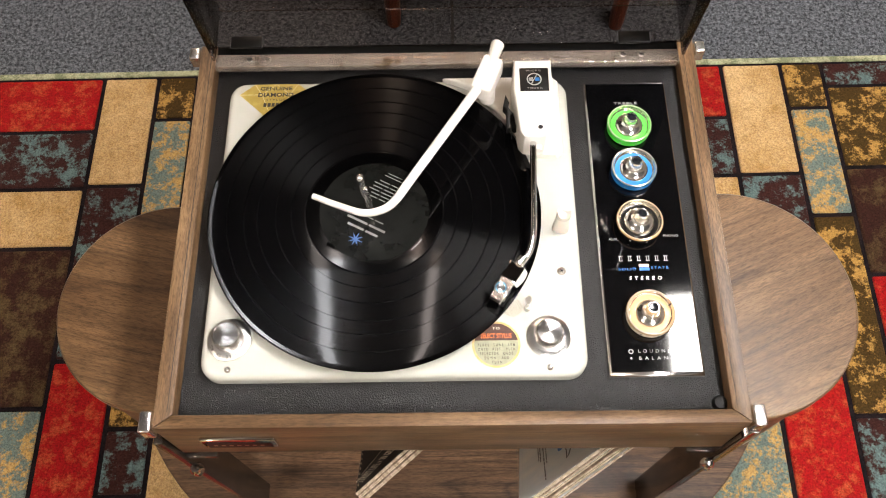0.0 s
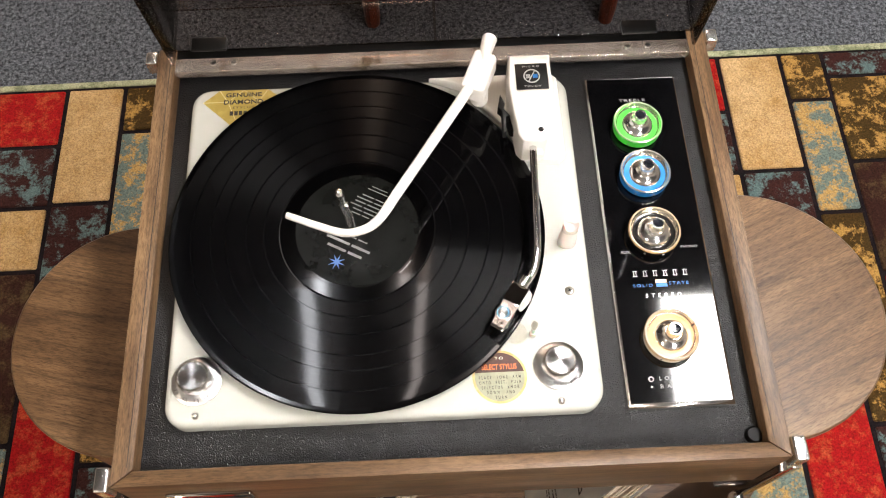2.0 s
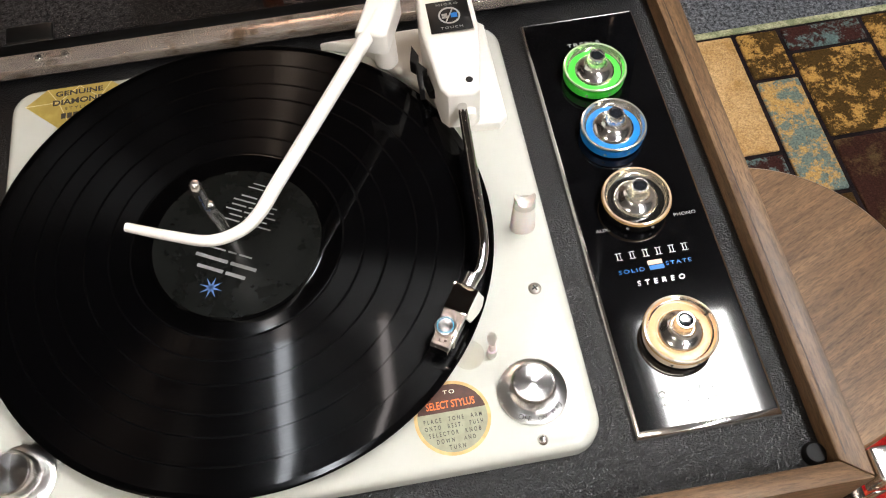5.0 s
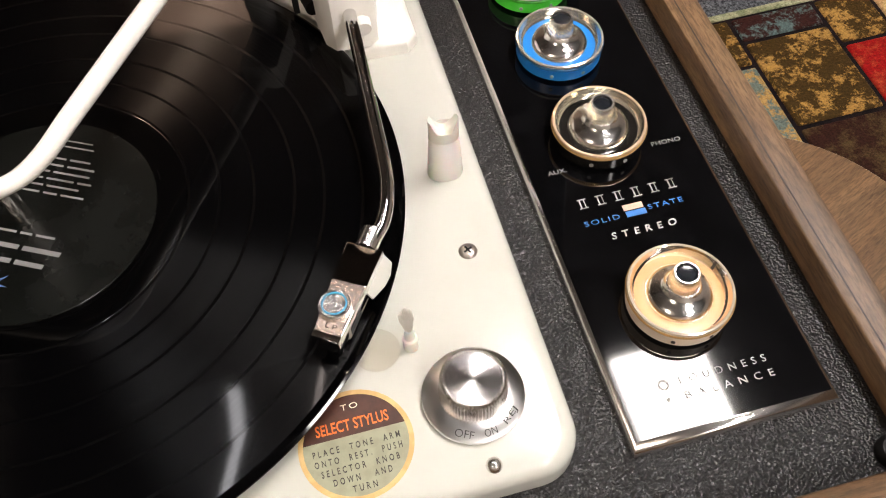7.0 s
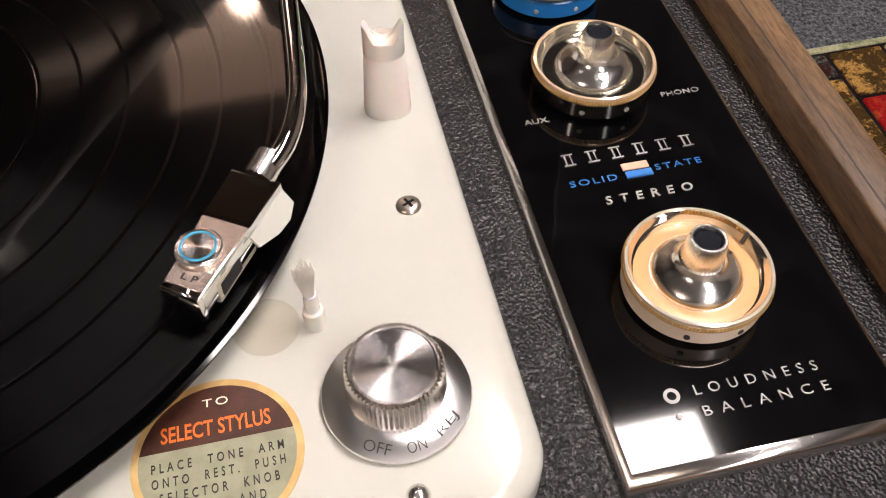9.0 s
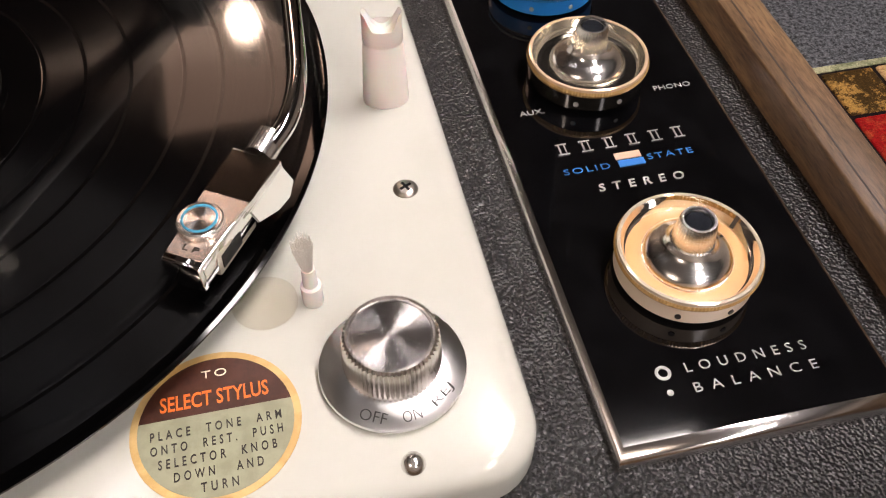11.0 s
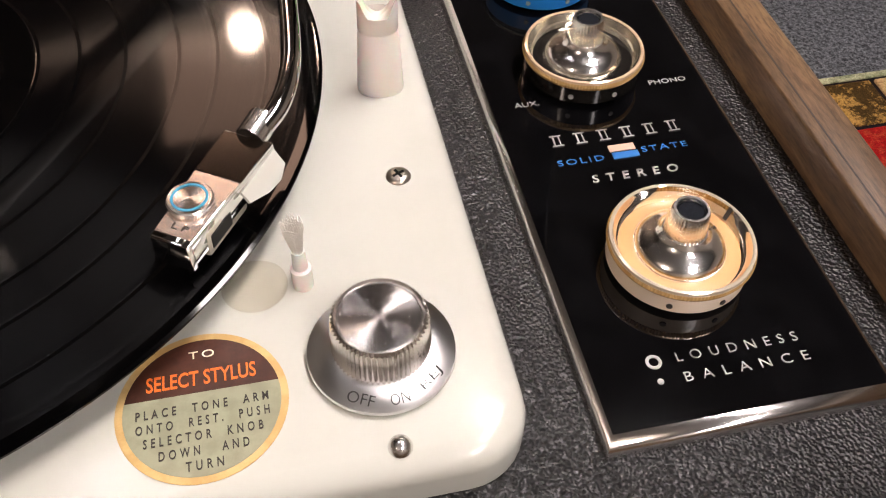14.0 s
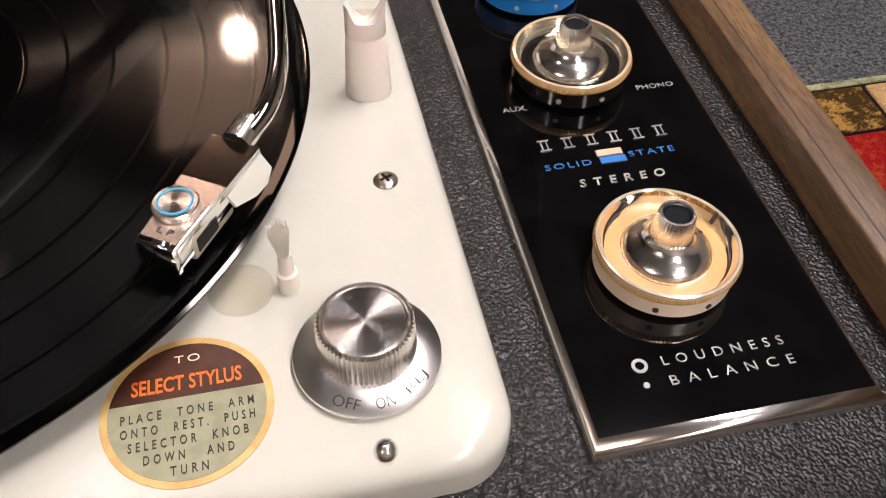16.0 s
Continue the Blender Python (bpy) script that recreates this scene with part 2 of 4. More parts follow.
SMOKE = glass("smoked_acrylic", (0.64, 0.6, 0.57), 0.07)
CLEAR = glass("clear_acrylic", (0.97, 0.94, 0.86))
AMBER_FLOOR = material("amber_floor", (0.62, 0.33, 0.14), 0.3)
AMBER_MILL = material("amber_mill", (0.72, 0.45, 0.18), 0.25, 0.4)
CONE_METAL = material("cone_metal", (0.95, 0.94, 0.92), 0.17, 1.0)
DISHES = {"knob_black": material("silver_gold_dish", (0.78, 0.7, 0.55), 0.1, 0.85), "cream_plastic": glass("golden_clear_dish", (0.97, 0.9, 0.74), 0.05, 1.6),
          "green_plastic": material("green_clear_dish", (0.52, 0.72, 0.4), 0.12, 0.8), "blue_plastic": material("blue_clear_dish", (0.6, 0.58, 0.5), 0.12, 0.85)}
RIMS = {"knob_black": material("silver_rim", (0.74, 0.53, 0.36), 0.1, 0.35), "cream_plastic": material("golden_rim", (0.86, 0.76, 0.6), 0.1, 0.55),
        "green_plastic": material("green_rim", (0.62, 0.82, 0.48), 0.14, 0.5), "blue_plastic": material("pale_rim", (0.72, 0.7, 0.6), 0.14, 0.7)}
TRIM = material("trim_metal", (0.84, 0.81, 0.78), 0.19, 1.0)


def glow(name, colour, strength):
    m = bpy.data.materials.new(name)
    m.use_nodes = True
    n = m.node_tree.nodes
    n.remove(n["Principled BSDF"])
    e = node(m, "Emission", Color=(*colour, 1), Strength=strength)
    wire(m, e, 0, n["Material Output"], "Surface")
    return m


PANEL_GLOW = glow("light_diffuser", (1.0, 0.97, 0.93), PANEL_LIGHT)
# the next two glows serve added strips that draw streaks on the vinyl
STREAK_GLOW = glow("streak_diffuser", (0.95, 0.97, 1.0), 0.5 * PANEL_LIGHT)
FAINT_STREAK_GLOW = glow("faint_streak_diffuser", (1.0, 0.88, 0.82), 0.28 * PANEL_LIGHT)
WARM_GLOW = glow("warm_diffuser", (1.0, 0.74, 0.58), 0.27 * PANEL_LIGHT)
BRIGHT_BULB = glow("bright_bulb_glass", (1.0, 0.87, 0.72), 2.2 * BULB_LIGHT)
BULB_GLOW = glow("bulb_glass", (1.0, 0.87, 0.72), BULB_LIGHT)


# ---- mesh helpers ----
def root(name, at, label, category, group="", kind=""):
    ob = new(name)
    ob.location = at
    return tagged(ob, label, category, group, kind)


def origin(ob):
    v = Vector((0, 0, 0))
    while ob is not None:
        v += ob.location
        ob = ob.parent
    return v


def part(name, bm, mats, parent=None, label="", smooth=40, at=None):
    """Links a bmesh, made in world coordinates, as one mesh object under its thing."""
    mats = mats if isinstance(mats, (list, tuple)) else [mats]
    base = origin(parent) if parent is not None else Vector((0, 0, 0))
    here = Vector(at) if at is not None else base
    bmesh.ops.translate(bm, verts=bm.verts, vec=-here)
    me = bpy.data.meshes.new(name)
    if smooth:
        for f in bm.faces:
            f.smooth = True
        for e in bm.edges:
            if len(e.link_faces) == 2 and e.calc_face_angle(0) > radians(smooth):
                e.smooth = False
    bm.to_mesh(me)
    bm.free()
    for m in mats:
        me.materials.append(m)
    ob = new(name, me)
    ob.parent = parent
    ob.location = here - base
    if label:
        tagged(ob, label)
    return ob


def box(x0, x1, y0, y1, z0, z1, bevel=0.0, seg=2, bm=None):
    own = bm is None
    b = bmesh.new()
    bmesh.ops.create_cube(b, size=1)
    bmesh.ops.scale(b, vec=(x1 - x0, y1 - y0, z1 - z0), verts=b.verts)
    bmesh.ops.translate(b, vec=((x0 + x1) / 2, (y0 + y1) / 2, (z0 + z1) / 2), verts=b.verts)
    if bevel:
        bmesh.ops.bevel(b, geom=b.edges[:], offset=bevel, segments=seg, profile=0.5, affect="EDGES")
    if own:
        return b
    return merge(bm, b)


def merge(bm, b, m=None):
    if m is not None:
        bmesh.ops.transform(b, matrix=m, verts=b.verts)
    me = bpy.data.meshes.new("joined")
    b.to_mesh(me)
    b.free()
    bm.from_mesh(me)
    bpy.data.meshes.remove(me)
    return bm


def turned(b, m):
    bmesh.ops.transform(b, matrix=m, verts=b.verts)
    return b


def lathe(profile, at=(0, 0, 0), n=64, mats=None, wobble=None, close=True):
    """Turns (radius, height) pairs about z; mats gives a material number for each band."""
    b = bmesh.new()
    rings = []
    for k, (r, z) in enumerate(profile):
        if r < 1e-6:
            rings.append([b.verts.new((at[0], at[1], at[2] + z))])
            continue
        ring = []
        for i in range(n):
            a = 2 * math.pi * i / n
            q = r * (1 + (wobble(k, i) if wobble else 0))
            ring.append(b.verts.new((at[0] + q * math.cos(a), at[1] + q * math.sin(a), at[2] + z)))
        rings.append(ring)
    for k in range(len(rings) - 1):
        A, B = rings[k], rings[k + 1]
        for i in range(n):
            j = (i + 1) % n
            if len(A) == 1 and len(B) == 1:
                break
            vs = [A[0], B[i], B[j]] if len(A) == 1 else [A[i], B[0], A[j]] if len(B) == 1 else [A[i], B[i], B[j], A[j]]
            f = b.faces.new(vs)
            f.material_index = mats[k] if mats else 0
    bmesh.ops.recalc_face_normals(b, faces=b.faces)
    return b


def prism(points, z0, z1, bevel=0.0, seg=3):
    """A flat outline raised from z0 to z1, its top edge rounded."""
    b = bmesh.new()
    lo = [b.verts.new((x, y, z0)) for x, y in points]
    hi = [b.verts.new((x, y, z1)) for x, y in points]
    n = len(points)
    top = b.faces.new(hi)
    b.faces.new(lo[::-1])
    for i in range(n):
        b.faces.new([lo[i], lo[(i + 1) % n], hi[(i + 1) % n], hi[i]])
    bmesh.ops.recalc_face_normals(b, faces=b.faces)
    if bevel:
        bmesh.ops.bevel(b, geom=list(top.edges), offset=bevel, segments=seg, profile=0.5, affect="EDGES")
    return b


def rounded(x0, x1, y0, y1, r, n=8):
    pts = []
    for cx, cy, a0 in ((x1 - r, y1 - r, 0), (x0 + r, y1 - r, 90), (x0 + r, y0 + r, 180), (x1 - r, y0 + r, 270)):
        for i in range(n + 1):
            a = radians(a0 + 90 * i / n)
            pts.append((cx + r * math.cos(a), cy + r * math.sin(a)))
    return pts


def disc_points(cx, cy, r, n=48):
    return [(cx + r * math.cos(2 * math.pi * i / n), cy + r * math.sin(2 * math.pi * i / n)) for i in range(n)]


def tube(path, radius, n=14, caps=True):
    """A round bar along points; radius may be one number or one for each point."""
    b = bmesh.new()
    pts = [Vector(p) for p in path]
    rs = radius if isinstance(radius, (list, tuple)) else [radius] * len(pts)
    rings, side = [], None
    for i, p in enumerate(pts):
        d = (pts[min(i + 1, len(pts) - 1)] - pts[max(i - 1, 0)]).normalized()
        if side is None:
            side = d.orthogonal().normalized()
        side = (side - d * side.dot(d)).normalized()
        up = d.cross(side)
        rings.append([b.verts.new(p + rs[i] * (math.cos(2 * math.pi * k / n) * side + math.sin(2 * math.pi * k / n) * up)) for k in range(n)])
    for A, B in zip(rings, rings[1:]):
        for k in range(n):
            b.faces.new([A[k], A[(k + 1) % n], B[(k + 1) % n], B[k]])
    if caps:
        b.faces.new(rings[0][::-1])
        b.faces.new(rings[-1])
    bmesh.ops.recalc_face_normals(b, faces=b.faces)
    return b


def smooth_path(points, steps=8):
    """Catmull-Rom through the points."""
    P = [Vector(p) for p in points]
    P = [2 * P[0] - P[1]] + P + [2 * P[-1] - P[-2]]
    out = []
    for i in range(1, len(P) - 2):
        for s in range(steps):
            t = s / steps
            out.append(0.5 * (2 * P[i] + (P[i + 1] - P[i - 1]) * t + (2 * P[i - 1] - 5 * P[i] + 4 * P[i + 1] - P[i + 2]) * t * t
                              + (3 * P[i] - P[i - 1] - 3 * P[i + 1] + P[i + 2]) * t ** 3))
    return out + [P[-2]]


def letters(text, width, height, m, mat, parent, name="lettering", space=1.0, label="", shear=0.0, fat=-0.006):
    """Lettering laid flat, centred, fitted to a width and height, then moved by m."""
    cu = bpy.data.curves.new("type", "FONT")
    cu.body, cu.space_character, cu.shear, cu.extrude, cu.offset = text, space, shear, 0.02, fat
    cu.resolution_u = 3
    ob = new("type", cu)
    bpy.context.view_layer.update()
    me = bpy.data.meshes.new_from_object(ob.evaluated_get(bpy.context.evaluated_depsgraph_get()))
    bpy.data.objects.remove(ob)
    b = bmesh.new()
    b.from_mesh(me)
    bpy.data.meshes.remove(me)
    lo = [min(v.co[i] for v in b.verts) for i in range(2)]
    hi = [max(v.co[i] for v in b.verts) for i in range(2)]
    for v in b.verts:
        v.co = ((v.co.x - (lo[0] + hi[0]) / 2) * width / (hi[0] - lo[0]), (v.co.y - (lo[1] + hi[1]) / 2) * height / (hi[1] - lo[1]), v.co.z * 0.005)
    turned(b, m)
    return part(name, b, mat, parent, label, smooth=0)


def bars(widths, gap, height, m, mat, parent, name="print_bar"):
    """Plain bars in a row, centred."""
    total = sum(widths) + gap * (len(widths) - 1)
    b, x = bmesh.new(), -total / 2
    for w in widths:
        box(x, x + w, -height / 2, height / 2, -0.0001, 0.0001, bm=b)
        x += w + gap
    return part(name, turned(b, m), mat, parent, smooth=0)


# ---- sizes of the player ----
X0, X1, Y0, Y1 = -0.1735, 0.3145, -0.192, 0.192
LEATHER_Z, PLATE_Z, RIM_Z, DISC_Z, FLOOR_Z = 0.724, 0.739, 0.7385, 0.7515, 0.08
BASE_Z, HINGE_Z = 0.647, 0.742

# ---- the room ----
def room():
    floor = part("floor", box(-3.2, 3.4, -3.0, 3.6, FLOOR_Z - 0.1, FLOOR_Z - 0.006), CARPET, None)
    tagged(floor, "grey looped wall-to-wall carpet", "floor", kind="structure")
    seam = part("floor_seam", box(0.081, 0.086, 0.68, 3.5, FLOOR_Z - 0.008, FLOOR_Z - 0.0045), SEAM, None)
    tagged(seam, "dark joint line in the grey carpet", "carpet seam", kind="structure")
    for name, b in (("wall_north", box(-3.3, 3.5, 3.6, 3.75, FLOOR_Z - 0.1, 2.6)), ("wall_south", box(-3.3, 3.5, -3.15, -3.0, FLOOR_Z - 0.1, 2.6)),
                    ("wall_west", box(-3.35, -3.2, -3.0, 3.6, FLOOR_Z - 0.1, 2.6)), ("wall_east", box(3.4, 3.55, -3.0, 3.6, FLOOR_Z - 0.1, 2.6))):
        tagged(part(name, b, WALL_PAINT, None), "plain beige painted wall", "wall", kind="structure")
    tagged(part("ceiling", box(-3.35, 3.55, -3.15, 3.75, 2.6, 2.72), CEILING_PAINT, None), "plain dark painted ceiling", "ceiling", kind="structure")


def panel_lamp(x0, x1, y0, y1, face=PANEL_GLOW):
    lamp = root("ceiling_panel_light", ((x0 + x1) / 2, (y0 + y1) / 2, 2.6), "long white ceiling light with a frosted diffuser, unseen, placed to match reflections", "ceiling light")
    b = box(x0 - 0.03, x1 + 0.03, y0 - 0.03, y0, 2.55, 2.6)
    for q in ((x0 - 0.03, x1 + 0.03, y1, y1 + 0.03), (x0 - 0.03, x0, y0, y1), (x1, x1 + 0.03, y0, y1)):
        box(*q, 2.55, 2.6, bm=b)
    part("frame", b, ENAMEL, lamp)
    part("diffuser", box(x0, x1, y0, y1, 2.56, 2.575), face, lamp)


def bulb_lamp(x, y, z, r, mat, label):
    lamp = root("pendant_lamp", (x, y, 2.6), label, "ceiling light", "small ceiling lamps")
    part("cord", tube([(x, y, 2.6), (x, y, z + r)], 0.006), BLACK, lamp)
    part("socket", lathe([(0.001, 0.03), (0.03, 0.03), (0.035, -0.02), (0.001, -0.02)], (x, y, z + r), 24), ENAMEL, lamp)
    part("bulb", lathe([(r * math.sin(math.pi * i / 12), -r * math.cos(math.pi * i / 12)) for i in range(13)], (x, y, z), 24), mat, lamp)


room()
panel_lamp(0.745, 0.995, -0.4, 0.645)
panel_lamp(0.84, 1.03, -2.6, -1.1)
# two unseen strips, added and fitted to give the record its bright streaks
panel_lamp(-0.3, -0.266, 0.3, 0.9, STREAK_GLOW)
panel_lamp(-0.04, -0.015, 0.35, 0.85, FAINT_STREAK_GLOW)
panel_lamp(-0.36, 0.08, 2.06, 2.56, WARM_GLOW)
bulb_lamp(-0.045, 2.32, 2.4, 0.06, BRIGHT_BULB, "warm glass bulb hanging under a copper-toned light panel")
# extra bulb added behind the camera, never in view
bulb_lamp(-1.2, -1.2, 2.4, 0.08, BULB_GLOW, "round warm glass bulb on a short cord, added out of view")


# ---- rug: patches of pile in a dark outline ----
def rug():
    thing = root("rug", (0, 0, FLOOR_Z), "patchwork rug in red, tan, teal and brown blocks", "rug")
    skew = lambda x, y: y + 0.0105 * x
    def slab(x0, x1, y0, y1, z0, z1, bevel=0.0):
        b = box(x0, x1, y0, y1, FLOOR_Z + z0, FLOOR_Z + z1, bevel)
        for v in b.verts:
            v.co.y = skew(v.co.x, v.co.y)
        return b
    part("rug_ground", slab(-1.5, 1.6, -1.4, 0.649, -0.006, 0.0), RUG_BASE, thing)
    part("rug_hem", slab(-1.5, 1.6, 0.644, 0.656, -0.006, 0.003, 0.002), RUG_HEM, thing)
    kinds = {"r": RUG_RED, "t": RUG_TAN, "k": RUG_TEAL, "d": RUG_DARK, "o": RUG_OLIVE, "g": RUG_GOLD}
    columns = [
        (-1.5, -1.1, "okdrt", (0.642, 0.45, 0.1, -0.2, -0.7, -1.39)),
        (-1.1, -0.84, "tkdgr", (0.642, 0.47, 0.2, -0.1, -0.6, -1.39)),
        (-0.84, -0.577, "rktdgko", (0.642, 0.524, 0.404, 0.287, 0.005, -0.3, -0.6, -1.39)),
        (-0.577, -0.474, "tkrdt", (0.642, 0.408, 0.083, -0.45, -0.8, -1.39)),
        (-0.474, -0.4, "ogokto", (0.642, 0.546, 0.33, -0.03, -0.135, -0.6, -1.39)),
        (-0.4, -0.2, "ogdtro", (0.642, 0.546, 0.33, 0.02, -0.3, -0.8, -1.39)),
        (-0.2, 0.46, "tdrkgd", (0.642, 0.4, 0.1, -0.2, -0.6, -0.9, -1.39)),
        (0.46, 0.59, "rktgor", (0.642, 0.524, 0.402, 0.285, -0.2, -0.6, -1.39)),
        (0.59, 0.702, "tkdrgk", (0.642, 0.403, 0.25, 0.05, -0.35, -0.7, -1.39)),
        (0.702, 0.779, "ogokr", (0.642, 0.541, 0.319, -0.035, -0.5, -1.39)),
        (0.779, 0.92, "kodrkt", (0.642, 0.588, 0.413, 0.205, 0.05, -0.5, -1.39)),
        (0.92, 1.011, "orgktd", (0.642, 0.543, 0.38, 0.1, -0.2, -0.7, -1.39)),
        (1.011, 1.17, "tkodr", (0.642, 0.5, 0.2, -0.2, -0.7, -1.39)),
        (1.17, 1.6, "gdtkr", (0.642, 0.46, 0.15, -0.25, -0.7, -1.39)),
    ]
    for x0, x1, names, cuts in columns:
        for k, top, low in zip(names, cuts, cuts[1:]):
            part("patch", slab(x0 + 0.004, x1 - 0.004, low + 0.004, top - 0.004, -0.004, 0.004, 0.003), kinds[k], thing, smooth=0)


rug()


# ---- table whose legs stand on the carpet behind ----
def back_table():
    t = root("low_table", (0.19, 0.95, FLOOR_Z - 0.006), "low reddish-brown wooden table with turned legs", "table")
    for x, y in ((-0.031, 0.765), (0.402, 0.752), (-0.031, 1.14), (0.402, 1.14)):
        part("leg", lathe([(0.001, 0), (0.013, 0), (0.0145, 0.02), (0.017, 0.2), (0.021, 0.42), (0.001, 0.42)], (x, y, FLOOR_Z - 0.006), 20), RED_WOOD, t)
    part("tabletop", box(-0.09, 0.46, 0.7, 1.2, FLOOR_Z + 0.414, FLOOR_Z + 0.44, 0.006), RED_WOOD, t)


back_table()


# ---- stand with two drum speakers ----
SHELF_Z, DRUM_H = 0.3, 0.205
STAND_X, STAND_Y = 0.072, 0.03


def stand():
    s = root("player_stand", (STAND_X, STAND_Y, FLOOR_Z), "oval walnut shelf stand on slanting metal legs", "stand")
    pts = [(STAND_X + 0.428 * math.cos(2 * math.pi * i / 72), STAND_Y + 0.336 * math.sin(2 * math.pi * i / 72)) for i in range(72)]
    part("shelf", prism(pts, SHELF_Z - 0.02, SHELF_Z, 0.003), SHELF_WOOD, s)
    for xt, xb, y0, y1, side in ((-0.181, -0.157, Y0 - 0.004, Y0 + 0.032, -1), (0.3205, 0.3, Y0 - 0.004, Y0 + 0.032, 1),
                                 (-0.181, -0.157, Y1 - 0.032, Y1 + 0.004, -1), (0.3205, 0.3, Y1 - 0.032, Y1 + 0.004, 1)):
        b = box(-0.004, 0.004, y0, y1, FLOOR_Z + 0.004, 0.7, 0.0012)
        for v in b.verts:
            v.co.x += xb + (xt - xb) * v.co.z / 0.735
        leg = part("leg", b, LEG_METAL, s, "slanting brown metal leg strip")
        ye = (y0 - 0.0012, y0 - 0.0002) if y0 < 0 else (y1 + 0.0002, y1 + 0.0012)
        if side > 0:
            b = box(-0.0038, 0.0038, *ye, FLOOR_Z + 0.008, 0.7235, 0.0003)
            for v in b.verts:
                v.co.x += xb + (xt - xb) * v.co.z / 0.735
            part("leg_edge", b, LEG_EDGE, leg, "polished front edge of the leg")
        xm = xb + (xt - xb) * 0.615 / 0.735
        front = y0 < 0
        yb = y0 - 0.004 if front else y1 + 0.004
        part("bolt", lathe([(0.0, 0.012), (0.004, 0.011), (0.006, 0.007), (0.006, 0), (0.0, 0)], (xm + 0.008 * -side, yb, 0.607), 20), CHROME, s, "bright chrome leg bolt")
        part("cross_plate", box(min(xm, xm - side * 0.03), max(xm, xm - side * 0.03), y0 + 0.004, y1 - 0.004, 0.62, 0.628, 0.001), LEG_METAL, s)
        if front:
            part("bumper", lathe([(0.0, 0.012), (0.008, 0.01), (0.011, 0.004), (0.011, -0.004), (0.0, -0.004)], (xm + side * 0.024, y0 + 0.03, 0.56), 20), RUBBER, s, "round black rubber bumper")


def drum(x, y, r, turn):
    d = root("drum_speaker", (x, y, SHELF_Z), "round walnut drum speaker standing on the stand", "speaker", "drum speakers")
    h = DRUM_H
    top = part("top_board", lathe([(0, h), (r - 0.002, h), (r, h - 0.002), (r, h - 0.014), (0, h - 0.014)], (x, y, SHELF_Z), 96), DRUM_WOOD, d, "round walnut veneer top")
    top.rotation_euler = (0, 0, radians(turn))
    part("body", lathe([(r - 0.006, 0.0), (r - 0.004, h - 0.016), (0.0, h - 0.016)], (x, y, SHELF_Z), 96), WALNUT_X, d)


def cable():
    c = root("audio_cable", (-0.12, -0.1, SHELF_Z), "thin blue audio cable lying on the shelf", "cable")
    p = smooth_path([(-0.205, -0.119, SHELF_Z + 0.0022), (-0.19, -0.1135, SHELF_Z + 0.0022), (-0.165, -0.107, SHELF_Z + 0.0022), (-0.1, -0.08, SHELF_Z + 0.0022), (-0.09, 0.02, SHELF_Z + 0.0022), (-0.12, 0.1, SHELF_Z + 0.0022)])
    part("sheath", tube(p, 0.0022, 10), material("blue_sheath", (0.02, 0.05, 0.1), 0.4), c)


stand()
cable()
drum(-0.2545, 0.0085, 0.127, -14)
drum(0.3975, 0.0055, 0.139, 24)


# ---- the record player ----
player = root("record_player", (0.071, 0.0, BASE_Z), "vintage walnut stereo record player with its smoked lid open", "record player")


def flat(x, y, z, turn=0.0):
    return pose(x, y, z, 0, 0, turn)


